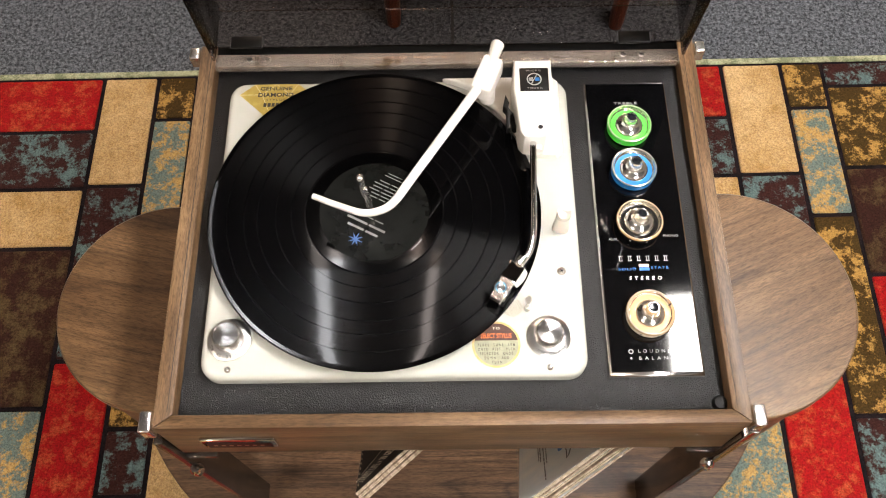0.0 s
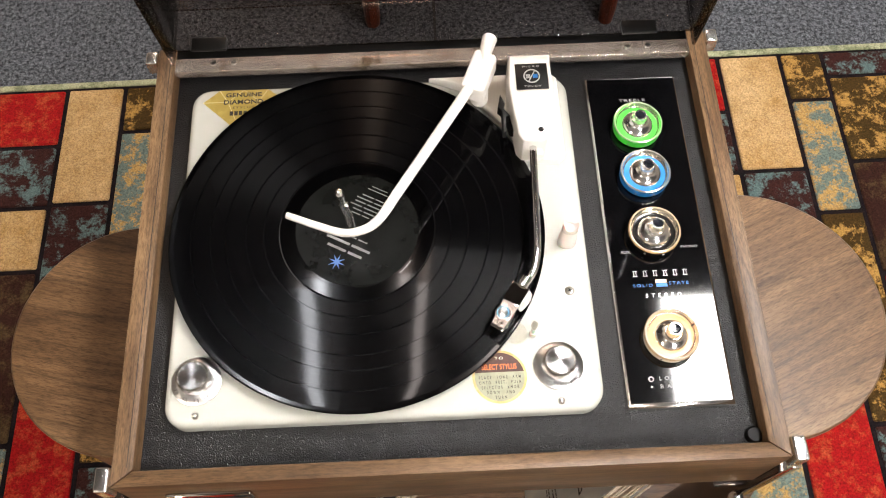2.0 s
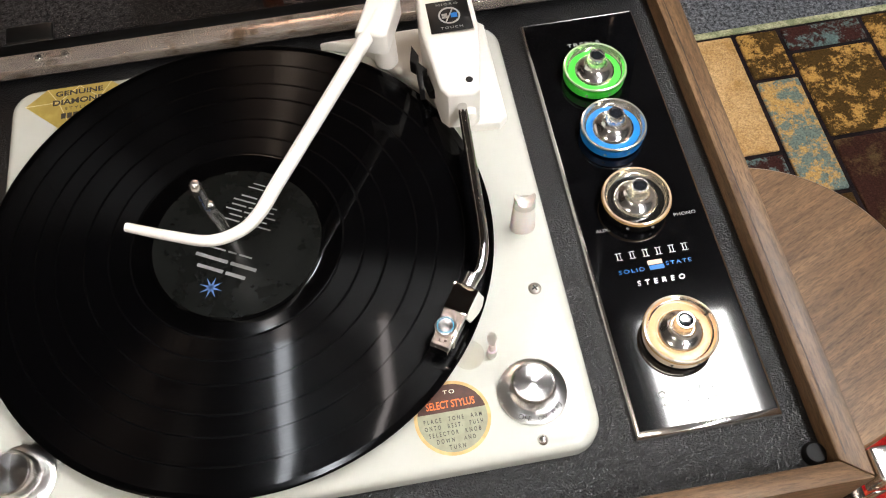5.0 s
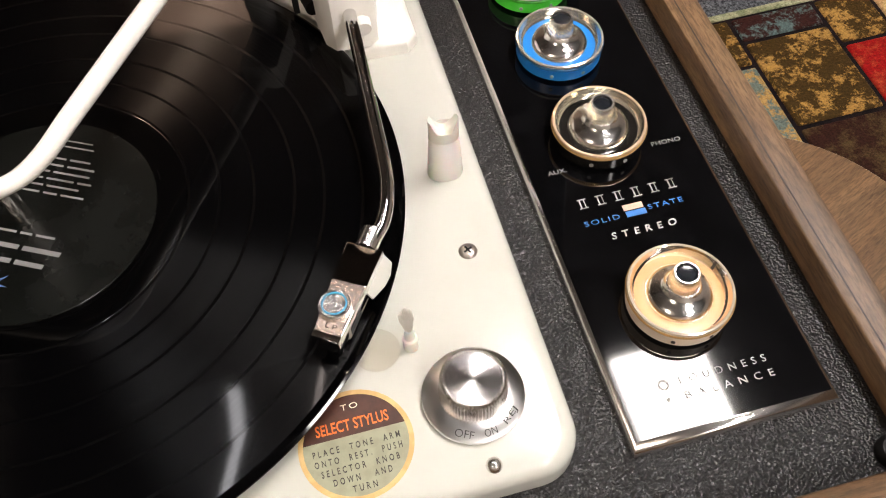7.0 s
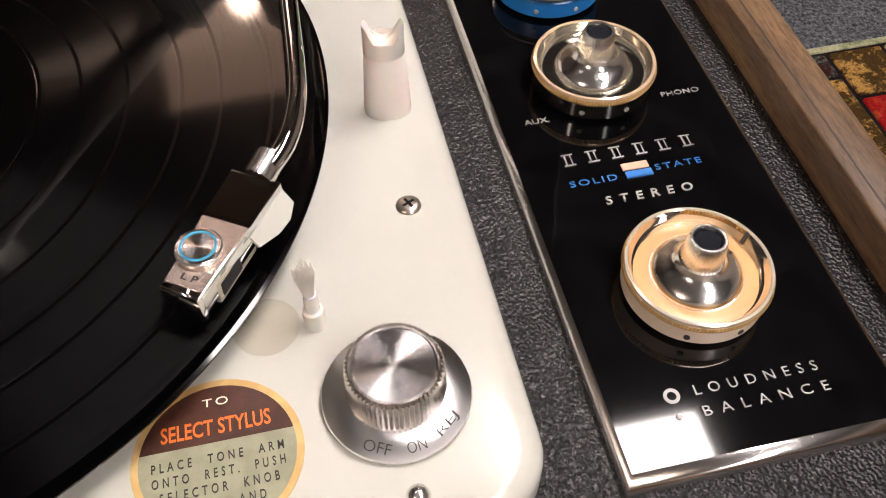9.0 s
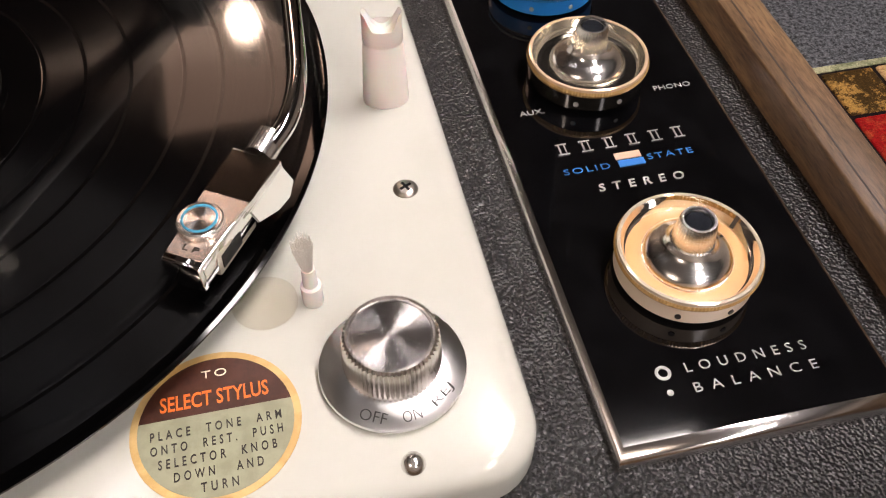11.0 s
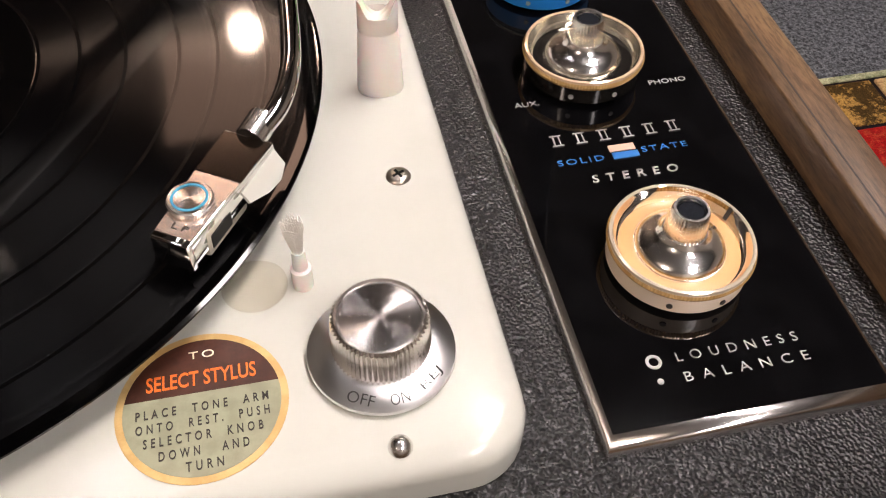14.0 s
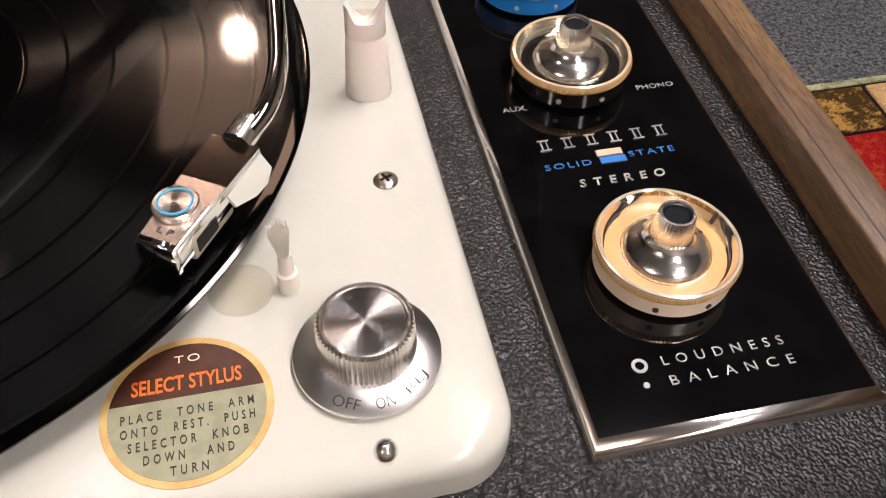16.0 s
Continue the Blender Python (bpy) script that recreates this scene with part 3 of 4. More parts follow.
def cabinet():
    w = 0.0158
    for name, q, mat in (("front_rail", (X0, X1, Y0, Y0 + 0.0115), WALNUT_X), ("back_rail", (X0 + w, X1 - w, Y1 - 0.0115, Y1), WALNUT_X)):
        b = box(*q, BASE_Z, RIM_Z - (0.0165 if name == "back_rail" else 0), 0.0012)
        if name == "front_rail":
            for v in b.verts:
                inner = max(0.0, (v.co.y - Y0)) / 0.0115
                v.co.x += inner * w * (1 if v.co.x < 0 else -1) * (0.995 if abs(v.co.x - 0.071) > 0.2 else 0)
        part(name, b, mat, player)
    for x0, x1, sgn in ((X0, X0 + w, 1), (X1 - w, X1, -1)):
        b = box(x0, x1, Y0 + 0.0004, Y1, BASE_Z, RIM_Z, 0.0012)
        for v in b.verts:
            if v.co.y < 0:
                inner = (v.co.x - x0) / w if sgn > 0 else (x1 - v.co.x) / w
                v.co.y += 0.0118 * inner
        part("side_rail", b, WALNUT_Y, player)
        # dark glue line between the board and its inner lipping
        xg = x1 - 0.0046 if sgn > 0 else x0 + 0.0046
        part("glue_line", box(xg - 0.0003, xg + 0.0003, Y0 + 0.014, Y1 - 0.004, RIM_Z - 0.0006, RIM_Z + 0.0001), GLUE, player, smooth=0)
    part("deck_board", box(X0 + w, X1 - w, Y0 + 0.0116, Y1 - 0.0117, LEATHER_Z - 0.012, LEATHER_Z, 0.001), LEATHER, player, "black grained leatherette deck")
    part("bottom_board", box(X0 + w, X1 - w, Y0 + 0.0116, Y1 - 0.0117, BASE_Z + 0.004, BASE_Z + 0.012), SHELF_WOOD, player)
    # chrome clips on the corners
    for x, y in ((X0 - 0.003, Y0 + 0.007), (X1 + 0.003, Y0 + 0.007), (X0 - 0.003, Y1 - 0.012), (X1 + 0.003, Y1 - 0.012)):
        out = -1 if x < 0 else 1
        b = box(x - 0.0052 + out * 0.002, x + 0.0052 + out * 0.002, y - 0.0105 + (0.005 if y > 0 else 0), y + 0.0075, RIM_Z - (0.012 if y > 0 else 0.018), RIM_Z + 0.004, 0.0018, 3)
        part("corner_clip", b, GRIP, player, "bright chrome corner clip")
    # hinge bar with its screws
    b = box(X0 + 0.0158, X1 - 0.0158, 0.166, 0.1805, HINGE_Z - 0.012, HINGE_Z - 0.003, 0.0012)
    bar = part("hinge_bar", b, DULL_CHROME, player, "worn pitted chrome hinge bar")
    for x in (-0.124, -0.106, 0.244, 0.262):
        part("hinge_screw", lathe([(0, 0.0012), (0.0025, 0.001), (0.0032, 0), (0, 0)], (x, 0.1745, HINGE_Z - 0.003), 16), GRIP, bar)
    part("back_strip", box(X0 + 0.0158, X1 - 0.0158, 0.1808, 0.1918, HINGE_Z - 0.0199, HINGE_Z - 0.005, 0.0008), RUBBER, player, "black strip behind the hinge bar")
    # badge plate on the front
    b = box(-0.142, -0.079, Y0 - 0.0035, Y0 - 0.0004, 0.684, 0.71, 0.001)
    badge = part("badge", b, CHROME, player, "chrome badge bar on the front rail")
    part("badge_face", box(-0.138, -0.083, Y0 - 0.0042, Y0 - 0.0036, 0.686, 0.703), BLACK, badge)
    bars([0.0032] * 7, 0.0034, 0.0032, pose(-0.111, Y0 - 0.0044, 0.695, 90, 0, 0), SCREW_METAL, badge)
    part("rubber_stop", lathe([(0, 0.005), (0.005, 0.0045), (0.0065, 0.002), (0.0065, 0), (0, 0)], (0.2935, Y0 + 0.0195, LEATHER_Z), 24), RUBBER, player)


def dust_cover():
    """Open smoked lid: its rim faces the front, its top stands at the back."""
    hinge = Matrix.Translation((0, 0.168, HINGE_Z)) @ pose(0, 0, 0, 7, 0, 0)
    x0, x1, d, h, t = -0.158, 0.302, 0.058, 0.385, 0.003
    lid = part("dust_cover", turned(box(x0, x1, d, d + t, 0.0, h, 0.0008), hinge), SMOKE, player, "smoked clear acrylic dust cover, standing open")
    for name, q in (("side_wall", (x0, x0 + t, 0, d, 0.004, h)), ("side_wall", (x1 - t, x1, 0, d, 0.004, h)),                     ("cover_back", (x0, x1, 0.016, d, 0.0, t)), ("cover_front", (x0, x1, 0, d, h, h + t))):
        part(name, turned(box(*q, 0.0008), hinge), SMOKE, lid)
    for x in (-0.126, 0.254):
        part("hinge_leaf", turned(box(x - 0.0155, x + 0.0155, 0.013, 0.026, 0.0035, 0.007, 0.0012), hinge), BLACK, lid, "black hinge leaf")


def motor_plate():
    pts = rounded(-0.1405, 0.1858, -0.1508, 0.1475, 0.017)
    b = prism(pts, LEATHER_Z + 0.0005, PLATE_Z, 0.0065, 5)
    plate = part("motor_plate", b, ENAMEL, player, "cream enamelled metal motor plate")
    for x, y, kind in ((0.168, -0.0572, 0), (0.153, -0.1437, 1), (-0.116, -0.1427, 1)):
        if kind:
            part("stud", lathe([(0, 0.0027), (0.0014, 0.0024), (0.0025, 0.0014), (0.003, 0.0), (0, 0)], (x, y, PLATE_Z), 28), GRIP, plate, "round chrome stud")
        else:
            sc = lathe([(0, 0.0012), (0.0026, 0.0011), (0.0036, 0.0004), (0.0038, 0), (0, 0)], (x, y, PLATE_Z), 28)
            part("screw", sc, SCREW_METAL, plate, "cross-slot steel screw")
            x2 = bmesh.new()
            for a in (25, 115):
                merge(x2, box(-0.0019, 0.0019, -0.0004, 0.0004, 0.0009, 0.00135), flat(x, y, PLATE_Z, a))
            part("screw_slot", x2, BLACK, plate, smooth=0)
    # raised moulding under the arms
    b = prism([(0.066, 0.1445), (0.097, 0.1315), (0.128, 0.0905), (0.150, 0.058), (0.171, 0.0565), (0.1765, 0.062), (0.1765, 0.139), (0.171, 0.1445)], PLATE_Z - 0.001, PLATE_Z + 0.008, 0.0035, 4)
    part("arm_base", b, WHITE_PLASTIC, plate, "raised ivory moulding under the arms")
    part("platter", lathe([(0, 0.0), (0.128, 0.0), (0.13, 0.002), (0.13, 0.0085), (0, 0.0085)], (0, 0, PLATE_Z + 0.001), 96), RUBBER, player)
    # arm rest post
    b = lathe([(0.0066, 0.0), (0.0068, 0.0015), (0.0058, 0.022), (0.0053, 0.0226), (0.0053, 0.0232), (0.0057, 0.0238), (0.0056, 0.029), (0.0056, 0.034), (0.0034, 0.034), (0.0, 0.034)], (0, 0, 0), 40)
    for v in b.verts:
        v.co.x *= 1.1
        v.co.y *= 0.75
        if v.co.z > 0.033:
            v.co.z += -0.0075 + 0.0075 * min(1.0, abs(v.co.x / 0.0052)) ** 2
    part("arm_rest", turned(b, flat(0.1695, -0.0165, PLATE_Z, -8)), CLEAR_WHITE, player, "milky plastic tone arm rest with a cradle top")
    # cleaning brush and its clear disc
    br = part("stylus_brush", lathe([(0.0028, 0), (0.0028, 0.007), (0.002, 0.0075), (0.0018, 0.014), (0, 0.014)], (0.1362, -0.092, PLATE_Z), 20), CLEAR_WHITE, player, "small milky plastic stylus brush")
    bb = bmesh.new()
    for i in range(320):
        a, r = random.uniform(0, 6.28), 0.0014 * math.sqrt(random.random())
        x, y = r * math.cos(a), r * math.sin(a)
        merge(bb, tube([(0.1362 + x * 0.8, -0.092 + y * 0.8, PLATE_Z + 0.012), (0.1362 + x * 2.1 - 0.0004, -0.092 + y * 2.1, PLATE_Z + random.uniform(0.0215, 0.0255))], 0.00009, 4))
    part("bristles", bb, WHITE_PLASTIC, br)
    part("clear_disc", lathe([(0, 0.0008), (0.006, 0.0007), (0.0083, 0.0005), (0.0088, 0.0), (0, 0.0)], (0.1235, -0.0902, PLATE_Z + 0.0002), 40), glass("disc_plastic", (0.97, 0.955, 0.93), 0.35), player, "low translucent plastic disc")


def stickers():
    z = PLATE_Z + 0.0003
    cx, cy, r = 0.1088, -0.1236, 0.0204
    st = part("sticker", prism(disc_points(cx, cy, r, 64), z - 0.0002, z), PAPER_TAN, player, "round instruction sticker with tan border", smooth=0)
    inner, cut = 0.0186, 0.0035
    def half(lower):
        out = []
        a0 = math.asin(cut / inner)
        lo, hi = (math.pi - a0, 2 * math.pi + a0) if lower else (a0, math.pi - a0)
        for i in range(41):
            a = lo + (hi - lo) * i / 40
            out.append((cx + inner * math.cos(a), cy + inner * math.sin(a)))
        return out
    part("sticker_head", prism(half(False), z, z + 0.0001), PAPER_BROWN, st, smooth=0)
    part("sticker_field", prism(half(True), z, z + 0.0001), PAPER_SAGE, st, smooth=0)
    zt = z + 0.0002
    letters("TO", 0.0062, 0.0021, flat(cx + 0.0002, cy + 0.0143, zt), INK_CREAM, st, shear=0.0, space=1.3)
    letters("SELECT STYLUS", 0.0262, 0.0042, flat(cx, cy + 0.0076, zt), INK_ORANGE, st, fat=0.012)
    for i, (t, w) in enumerate((("PLACE  TONE  ARM", 0.031), ("ONTO  REST.  PUSH", 0.031), ("SELECTOR  KNOB", 0.0275), ("DOWN   AND", 0.0205), ("TURN", 0.0085))):
        letters(t, w, 0.0024, flat(cx, cy - 0.0005 - 0.0038 * i, zt), INK_DARK, st, space=1.75, fat=0.008)
    # gold diamond-shaped label
    gx, gy = -0.0035, 0.0025
    d = [(x + gx, y + gy) for x, y in ((-0.1265, 0.1295), (-0.1125, 0.1415), (-0.0705, 0.1415), (-0.0565, 0.1295), (-0.0915, 0.096))]
    g = part("gold_label", prism(d, z - 0.0002, z), GOLD_FOIL, player, "gold foil diamond-shaped label", smooth=0)
    g0, g1, g2 = (gx - 0.0915, gy + 0.1415), (gx - 0.105, gy + 0.1295), (gx - 0.078, gy + 0.1295)
    facets = bmesh.new()
    for (ax, ay), (bx, by) in ((d[0], d[3]), (d[1], g1), (d[2], g2), (g1, d[4]), (g2, d[4]), (g1, g0), (g2, g0)):
        L, a = math.hypot(bx - ax, by - ay), math.degrees(math.atan2(by - ay, bx - ax))
        merge(facets, box(0, L, -0.00025, 0.00025, 0, 0.0001), flat(ax, ay, z, a))
    part("facet_line", facets, GOLD_LINE, g, smooth=0)
    letters("GENUINE", 0.031, 0.0042, flat(gx - 0.0915, gy + 0.1365, zt), INK_DARK, g, fat=0.022)
    letters("DIAMOND", 0.034, 0.0046, flat(gx - 0.0915, gy + 0.1292, zt), INK_DARK, g, fat=0.026)
    letters("STYLUS", 0.018, 0.0022, flat(gx - 0.0915, gy + 0.1234, zt), INK_DARK, g, space=1.3)
    bars([0.003] * 6, 0.0009, 0.0042, flat(gx - 0.0915, gy + 0.1176, zt), INK_DARK, g)


def selector(x, y, words, start, step, label):
    """Spun knob on a wide dial with engraved words."""
    kn = part("selector_knob", lathe([(0, 0.0), (0.0178, 0.0), (0.0186, 0.0006), (0.0184, 0.0014), (0.0125, 0.0042), (0, 0.0042)], (x, y, PLATE_Z + 0.001), 72), DIAL_METAL, player, label, at=(x, y, PLATE_Z + 0.002))
    z = PLATE_Z + 0.001
    n = 116
    rib = lambda k, i: (0.03 if i % 2 else -0.03) if 1 <= k <= 3 else 0
    cap = part("grip", lathe([(0.012, 0.003), (0.0121, 0.0042), (0.0116, 0.0136), (0.0115, 0.0146), (0.0109, 0.0154), (0.0106, 0.0150), (0.0103, 0.0143)], (x, y, z), n, wobble=rib), RIB_METAL, kn, "ribbed chrome grip", smooth=25, at=(x, y, z))
    part("cap", lathe([(0, 0.0147), (0.0098, 0.0147), (0.0103, 0.0142), (0.0103, 0.012), (0, 0.012)], (x, y, z), 72), BRUSHED, kn, "spun aluminium cap", at=(x, y, z + 0.013))
    a = start
    for w in words:
        r = 0.0158
        m = flat(x, y, 0) @ pose(0, 0, 0, 0, 0, a) @ pose(0, -r, z + 0.0028, 25.4, 0, 0)
        letters(w, 0.0021 * len(w) + 0.0004, 0.0027, m, ENGRAVED, kn, fat=-0.01)
        a += step
    return kn


def control_panel():
    x0, x1, y0, y1 = 0.2035, 0.2845, -0.15, 0.149
    z = LEATHER_Z + 0.0045
    b = bmesh.new()
    w = 0.0023
    outer = [(x0, y0), (x1, y0), (x1, y1), (x0, y1)]
    inner = [(x0 + w, y0 + w * 1.75), (x1 - w, y0 + w * 1.75), (x1 - w, y1 - w), (x0 + w, y1 - w)]
    lo = [b.verts.new((x, y, LEATHER_Z)) for x, y in outer]
    mid = [b.verts.new((x, y, LEATHER_Z + 0.0018)) for x, y in outer]
    bulge = [b.verts.new((o[0] * 0.62 + i[0] * 0.38, o[1] * 0.62 + i[1] * 0.38, LEATHER_Z + 0.0038)) for o, i in zip(outer, inner)]
    hi = [b.verts.new((x, y, z + 0.0004)) for x, y in inner]
    dn = [b.verts.new((x, y, z - 0.001)) for x, y in inner]
    for A, B in ((lo, mid), (mid, bulge), (bulge, hi), (hi, dn)):
        for i in range(4):
            j = (i + 1) % 4
            b.faces.new([A[i], A[j], B[j], B[i]])
    panel = part("control_panel", box(x0 + w, x1 - w, y0 + w * 1.75, y1 - w, LEATHER_Z + 0.0002, z), BLACK_GLOSS, player, "glossy black control panel")
    part("chrome_trim", b, TRIM, panel, "bevelled chrome trim", smooth=50)
    zt = z + 0.0002
    letters("TREBLE", 0.0225, 0.0026, flat(0.243, 0.1238, zt), INK_WHITE, panel, space=1.2)
    letters("AUX.", 0.0085, 0.0022, flat(0.2182, -0.022, zt), INK_WHITE, panel)
    letters("PHONO", 0.0135, 0.0022, flat(0.27, -0.019, zt), INK_WHITE, panel)
# the maker's word stands as six plain raised shapes
    for k in range(6):
        w = box(-0.0019, 0.0019, 0.0021, 0.0024, -0.0001, 0.0002)
        box(-0.0019, 0.0019, -0.0024, -0.0021, -0.0001, 0.0002, bm=w)
        box(-0.0012, -0.0007, -0.002, 0.002, -0.0001, 0.0002, bm=w)
        box(0.0008, 0.0011, -0.002, 0.002, -0.0001, 0.0002, bm=w)
        part("maker_mark", turned(w, flat(0.2230 + 0.008 * k, -0.0413, zt)), INK_SILVER, panel, smooth=0)
    letters("SOLID", 0.0155, 0.0024, flat(0.228, -0.0515, zt), INK_BLUE, panel, space=1.25)
    letters("STATE", 0.0155, 0.0024, flat(0.2567, -0.0503, zt), INK_BLUE, panel, space=1.25)
    part("emblem_bar", box(0.2385, 0.2472, -0.0496, -0.0468, zt - 0.0002, zt + 0.0002), INK_PINK, panel, smooth=0)
    part("emblem_bar", box(0.2388, 0.2475, -0.0529, -0.0502, zt - 0.0002, zt + 0.0002), INK_BLUE, panel, smooth=0)
    letters("STEREO", 0.0286, 0.0033, flat(0.2432, -0.0602, zt), INK_SILVER, panel, space=2.0, fat=0.014, shear=0.12)
    letters("LOUDNESS", 0.0348, 0.0029, flat(0.2473, -0.1275, zt), INK_WHITE, panel, space=1.9, fat=-0.006)
    letters("BALANCE", 0.0352, 0.0029, flat(0.2475, -0.1337, zt), INK_WHITE, panel, space=2.0, fat=-0.006)
    part("ring_mark", lathe([(0.0013, 0.0), (0.0013, 0.0002), (0.0022, 0.0002), (0.0022, 0)], (0.2235, -0.1278, zt - 0.0001), 28), INK_WHITE, panel, smooth=0)
    part("dot_mark", prism(disc_points(0.2232, -0.1338, 0.0009, 16), zt - 0.0001, zt + 0.0001), INK_WHITE, panel, smooth=0)
    return z


def control_knob(x, y, z, colour, kind):
    """Coloured ring, clear dish with a milled rim, mirror cone and a nickel hub."""
    R = 0.0207
    low = lathe([(0.0, 0.0012), (R - 0.0014, 0.0012), (R - 0.0005, 0.0018), (R - 0.0004, 0.0078), (R - 0.0008, 0.0082), (0.0188, 0.0062), (0.0178, 0.006), (0.0155, 0.0058), (0.0, 0.0058)], (x, y, z), 72)
    k = part("control_knob", low, colour, player, kind)
    part("foot", lathe([(0, 0.0002), (0.0165, 0.0002), (0.0165, 0.0013), (0, 0.0013)], (x, y, z), 48), BLACK, k)
    mill = lambda q, i: (0.006 if i % 2 else -0.006) if q in (0, 1) else 0
    warm = colour in (KNOB_CREAM, KNOB_BLACK)
    part("milled_edge", lathe([(R - 0.0002, 0.0076), (R + 0.0004, 0.0088), (R + 0.0001, 0.0099)], (x, y, z), 260, wobble=mill), AMBER_MILL if warm else CLEAR, k, "milled acrylic edge", smooth=25)
    part("rim", lathe([(R, 0.0098), (R - 0.0002, 0.0107), (R - 0.0009, 0.0109), (R - 0.0013, 0.0106)], (x, y, z), 72), RIMS[colour.name], k, "clear acrylic rim")
    part("dish", lathe([(0.0172, 0.0062), (0.018, 0.0067), (0.0187, 0.008), (0.0192, 0.0095), (R - 0.0012, 0.0105)], (x, y, z), 72), DISHES[colour.name], k, "clear acrylic dish")
    part("cone", lathe([(0.0137, 0.0056), (0.0136, 0.0066), (0.013, 0.0081), (0.0119, 0.0094), (0.0104, 0.0104), (0.0089, 0.0111), (0.0077, 0.0118), (0.0069, 0.0128), (0.0063, 0.0138), (0, 0.0138)], (x, y, z), 64), CONE_METAL, k, "mirror-bright metal cone", at=(x, y, z + 0.008))
    if colour is KNOB_CREAM:
        part("amber_floor", lathe([(0.0136, 0.0059), (0.0136, 0.0061), (0.0172, 0.0064), (0.0176, 0.0062)], (x, y, z), 64), AMBER_FLOOR, k, "amber dish floor")
        part("tick_mark", turned(box(-0.0021, 0.0021, -0.0006, 0.0006, 0.0001, 0.0006), flat(x, y, z, 22) @ pose(0.019, 0, 0.0087, 0, -68, 0)), INK_DARK, k, smooth=0)
    knurl = lambda q, i: (0.02 if i % 2 else -0.02) if 1 <= q <= 2 else 0
    part("hub", lathe([(0.0058, 0.0136), (0.0059, 0.0142), (0.0052, 0.0212), (0.0049, 0.0222), (0.0042, 0.0222), (0.004, 0.0212)], (x, y, z), 80, wobble=knurl), HUB_METAL, k, "knurled nickel hub", smooth=25)
    part("hub_cap", lathe([(0, 0.0212), (0.0034, 0.0214), (0.0041, 0.0206), (0, 0.0206)], (x, y, z), 32), SLATE_CAP, k)
    for a in (-118, -75):
        part("pointer_dot", turned(lathe([(0, 0), (0.0009, 0), (0.0009, 0.0005), (0, 0.0005)], (0, 0, 0), 14), flat(x, y, z, a + 90) @ pose(0, -(R - 0.0006), 0.0042, 90, 0, 0)), INK_DARK if colour is KNOB_CREAM else INK_WHITE, k)
    return k


def tone_arm():
    path = smooth_path([(0.1478, 0.085, 0.772), (0.1465, 0.055, 0.7715), (0.1445, 0.01, 0.7705), (0.1427, -0.028, 0.7695), (0.1406, -0.043, 0.769), (0.1368, -0.0535, 0.768), (0.1318, -0.0598, 0.7665)])
    t = part("tone_arm", tube(path, 0.0029, 20), CHROME, player, "chrome tone arm resting over the record edge")
    part("collar", tube([(0.1325, -0.0562, 0.7665), (0.1282, -0.0625, 0.7655)], 0.0042, 20), GRIP, t, "satin chrome collar")
    # pod over the pivot
    pod = prism([(0.1315, 0.1335), (0.1655, 0.1335), (0.1655, 0.1), (0.158, 0.0565), (0.1535, 0.0535), (0.1385, 0.0545), (0.1345, 0.06), (0.1298, 0.104)], PLATE_Z + 0.012, 0.787, 0.003, 4)
    for v in pod.verts:
        if v.co.z > 0.78:
            v.co.z -= 0.09 * max(0.0, 0.1 - v.co.y)
    part("pivot_pod", pod, WHITE_PLASTIC, t, "ivory plastic pivot cover")
    part("pod_socket", tube([(0.151, 0.058, 0.766), (0.151, 0.049, 0.7655)], [0.0042, 0.0036], 16), WHITE_PLASTIC, t)
    part("pod_hole", lathe([(0, 0), (0.0022, 0), (0.0022, 0.0002), (0, 0.0002)], (0.1525, 0.0625, 0.7841), 16), BLACK, t)
    pl = part("pod_badge", turned(box(-0.013, 0.013, -0.0125, 0.0125, 0, 0.0006, 0.0002), flat(0.149, 0.111, 0.7872)), BLACK, t, "small black badge with a ring emblem")
    zt = 0.788
    letters("MICRO", 0.0135, 0.0016, flat(0.149, 0.1205, zt), INK_WHITE, t, space=1.3)
    letters("TOUCH", 0.0135, 0.0016, flat(0.149, 0.1013, zt), INK_WHITE, t, space=1.3)
    part("emblem_ring", lathe([(0.0057, 0), (0.0057, 0.0003), (0.0067, 0.0003), (0.0067, 0)], (0.149, 0.111, zt - 0.0001), 40), INK_SILVER, t, smooth=0)
    part("emblem_stroke", turned(box(-0.006, 0.006, -0.0004, 0.0004, 0, 0.0003), flat(0.149, 0.111, zt, 62)), INK_SILVER, t, smooth=0)
    part("emblem_mark", turned(box(-0.0014, 0.0026, -0.0018, 0.0018, 0, 0.00025), flat(0.1512, 0.1108, zt)), INK_BLUE, t, smooth=0)
    for i in range(4):
        part("emblem_mark", turned(box(-0.002, 0.0016, -0.0003, 0.0003, 0, 0.00025), flat(0.1463, 0.1093 + 0.001 * i, zt, 4)), INK_SILVER, t, smooth=0)
    # black trip lever beside the pod
    lv = prism([(0.1235, 0.104), (0.1268, 0.095), (0.1256, 0.09), (0.1302, 0.0835), (0.1268, 0.0815), (0.1262, 0.068), (0.1236, 0.068), (0.1238, 0.088), (0.1208, 0.0915)], PLATE_Z + 0.026, PLATE_Z + 0.036, 0.0008, 2)
    part("trip_lever", lv, BLACK, player, "black plastic trip lever")
    part("lever_spring", tube([(0.1305, 0.088, PLATE_Z + 0.02), (0.1325, 0.074, PLATE_Z + 0.022)], 0.0035, 14), RUBBER, player)


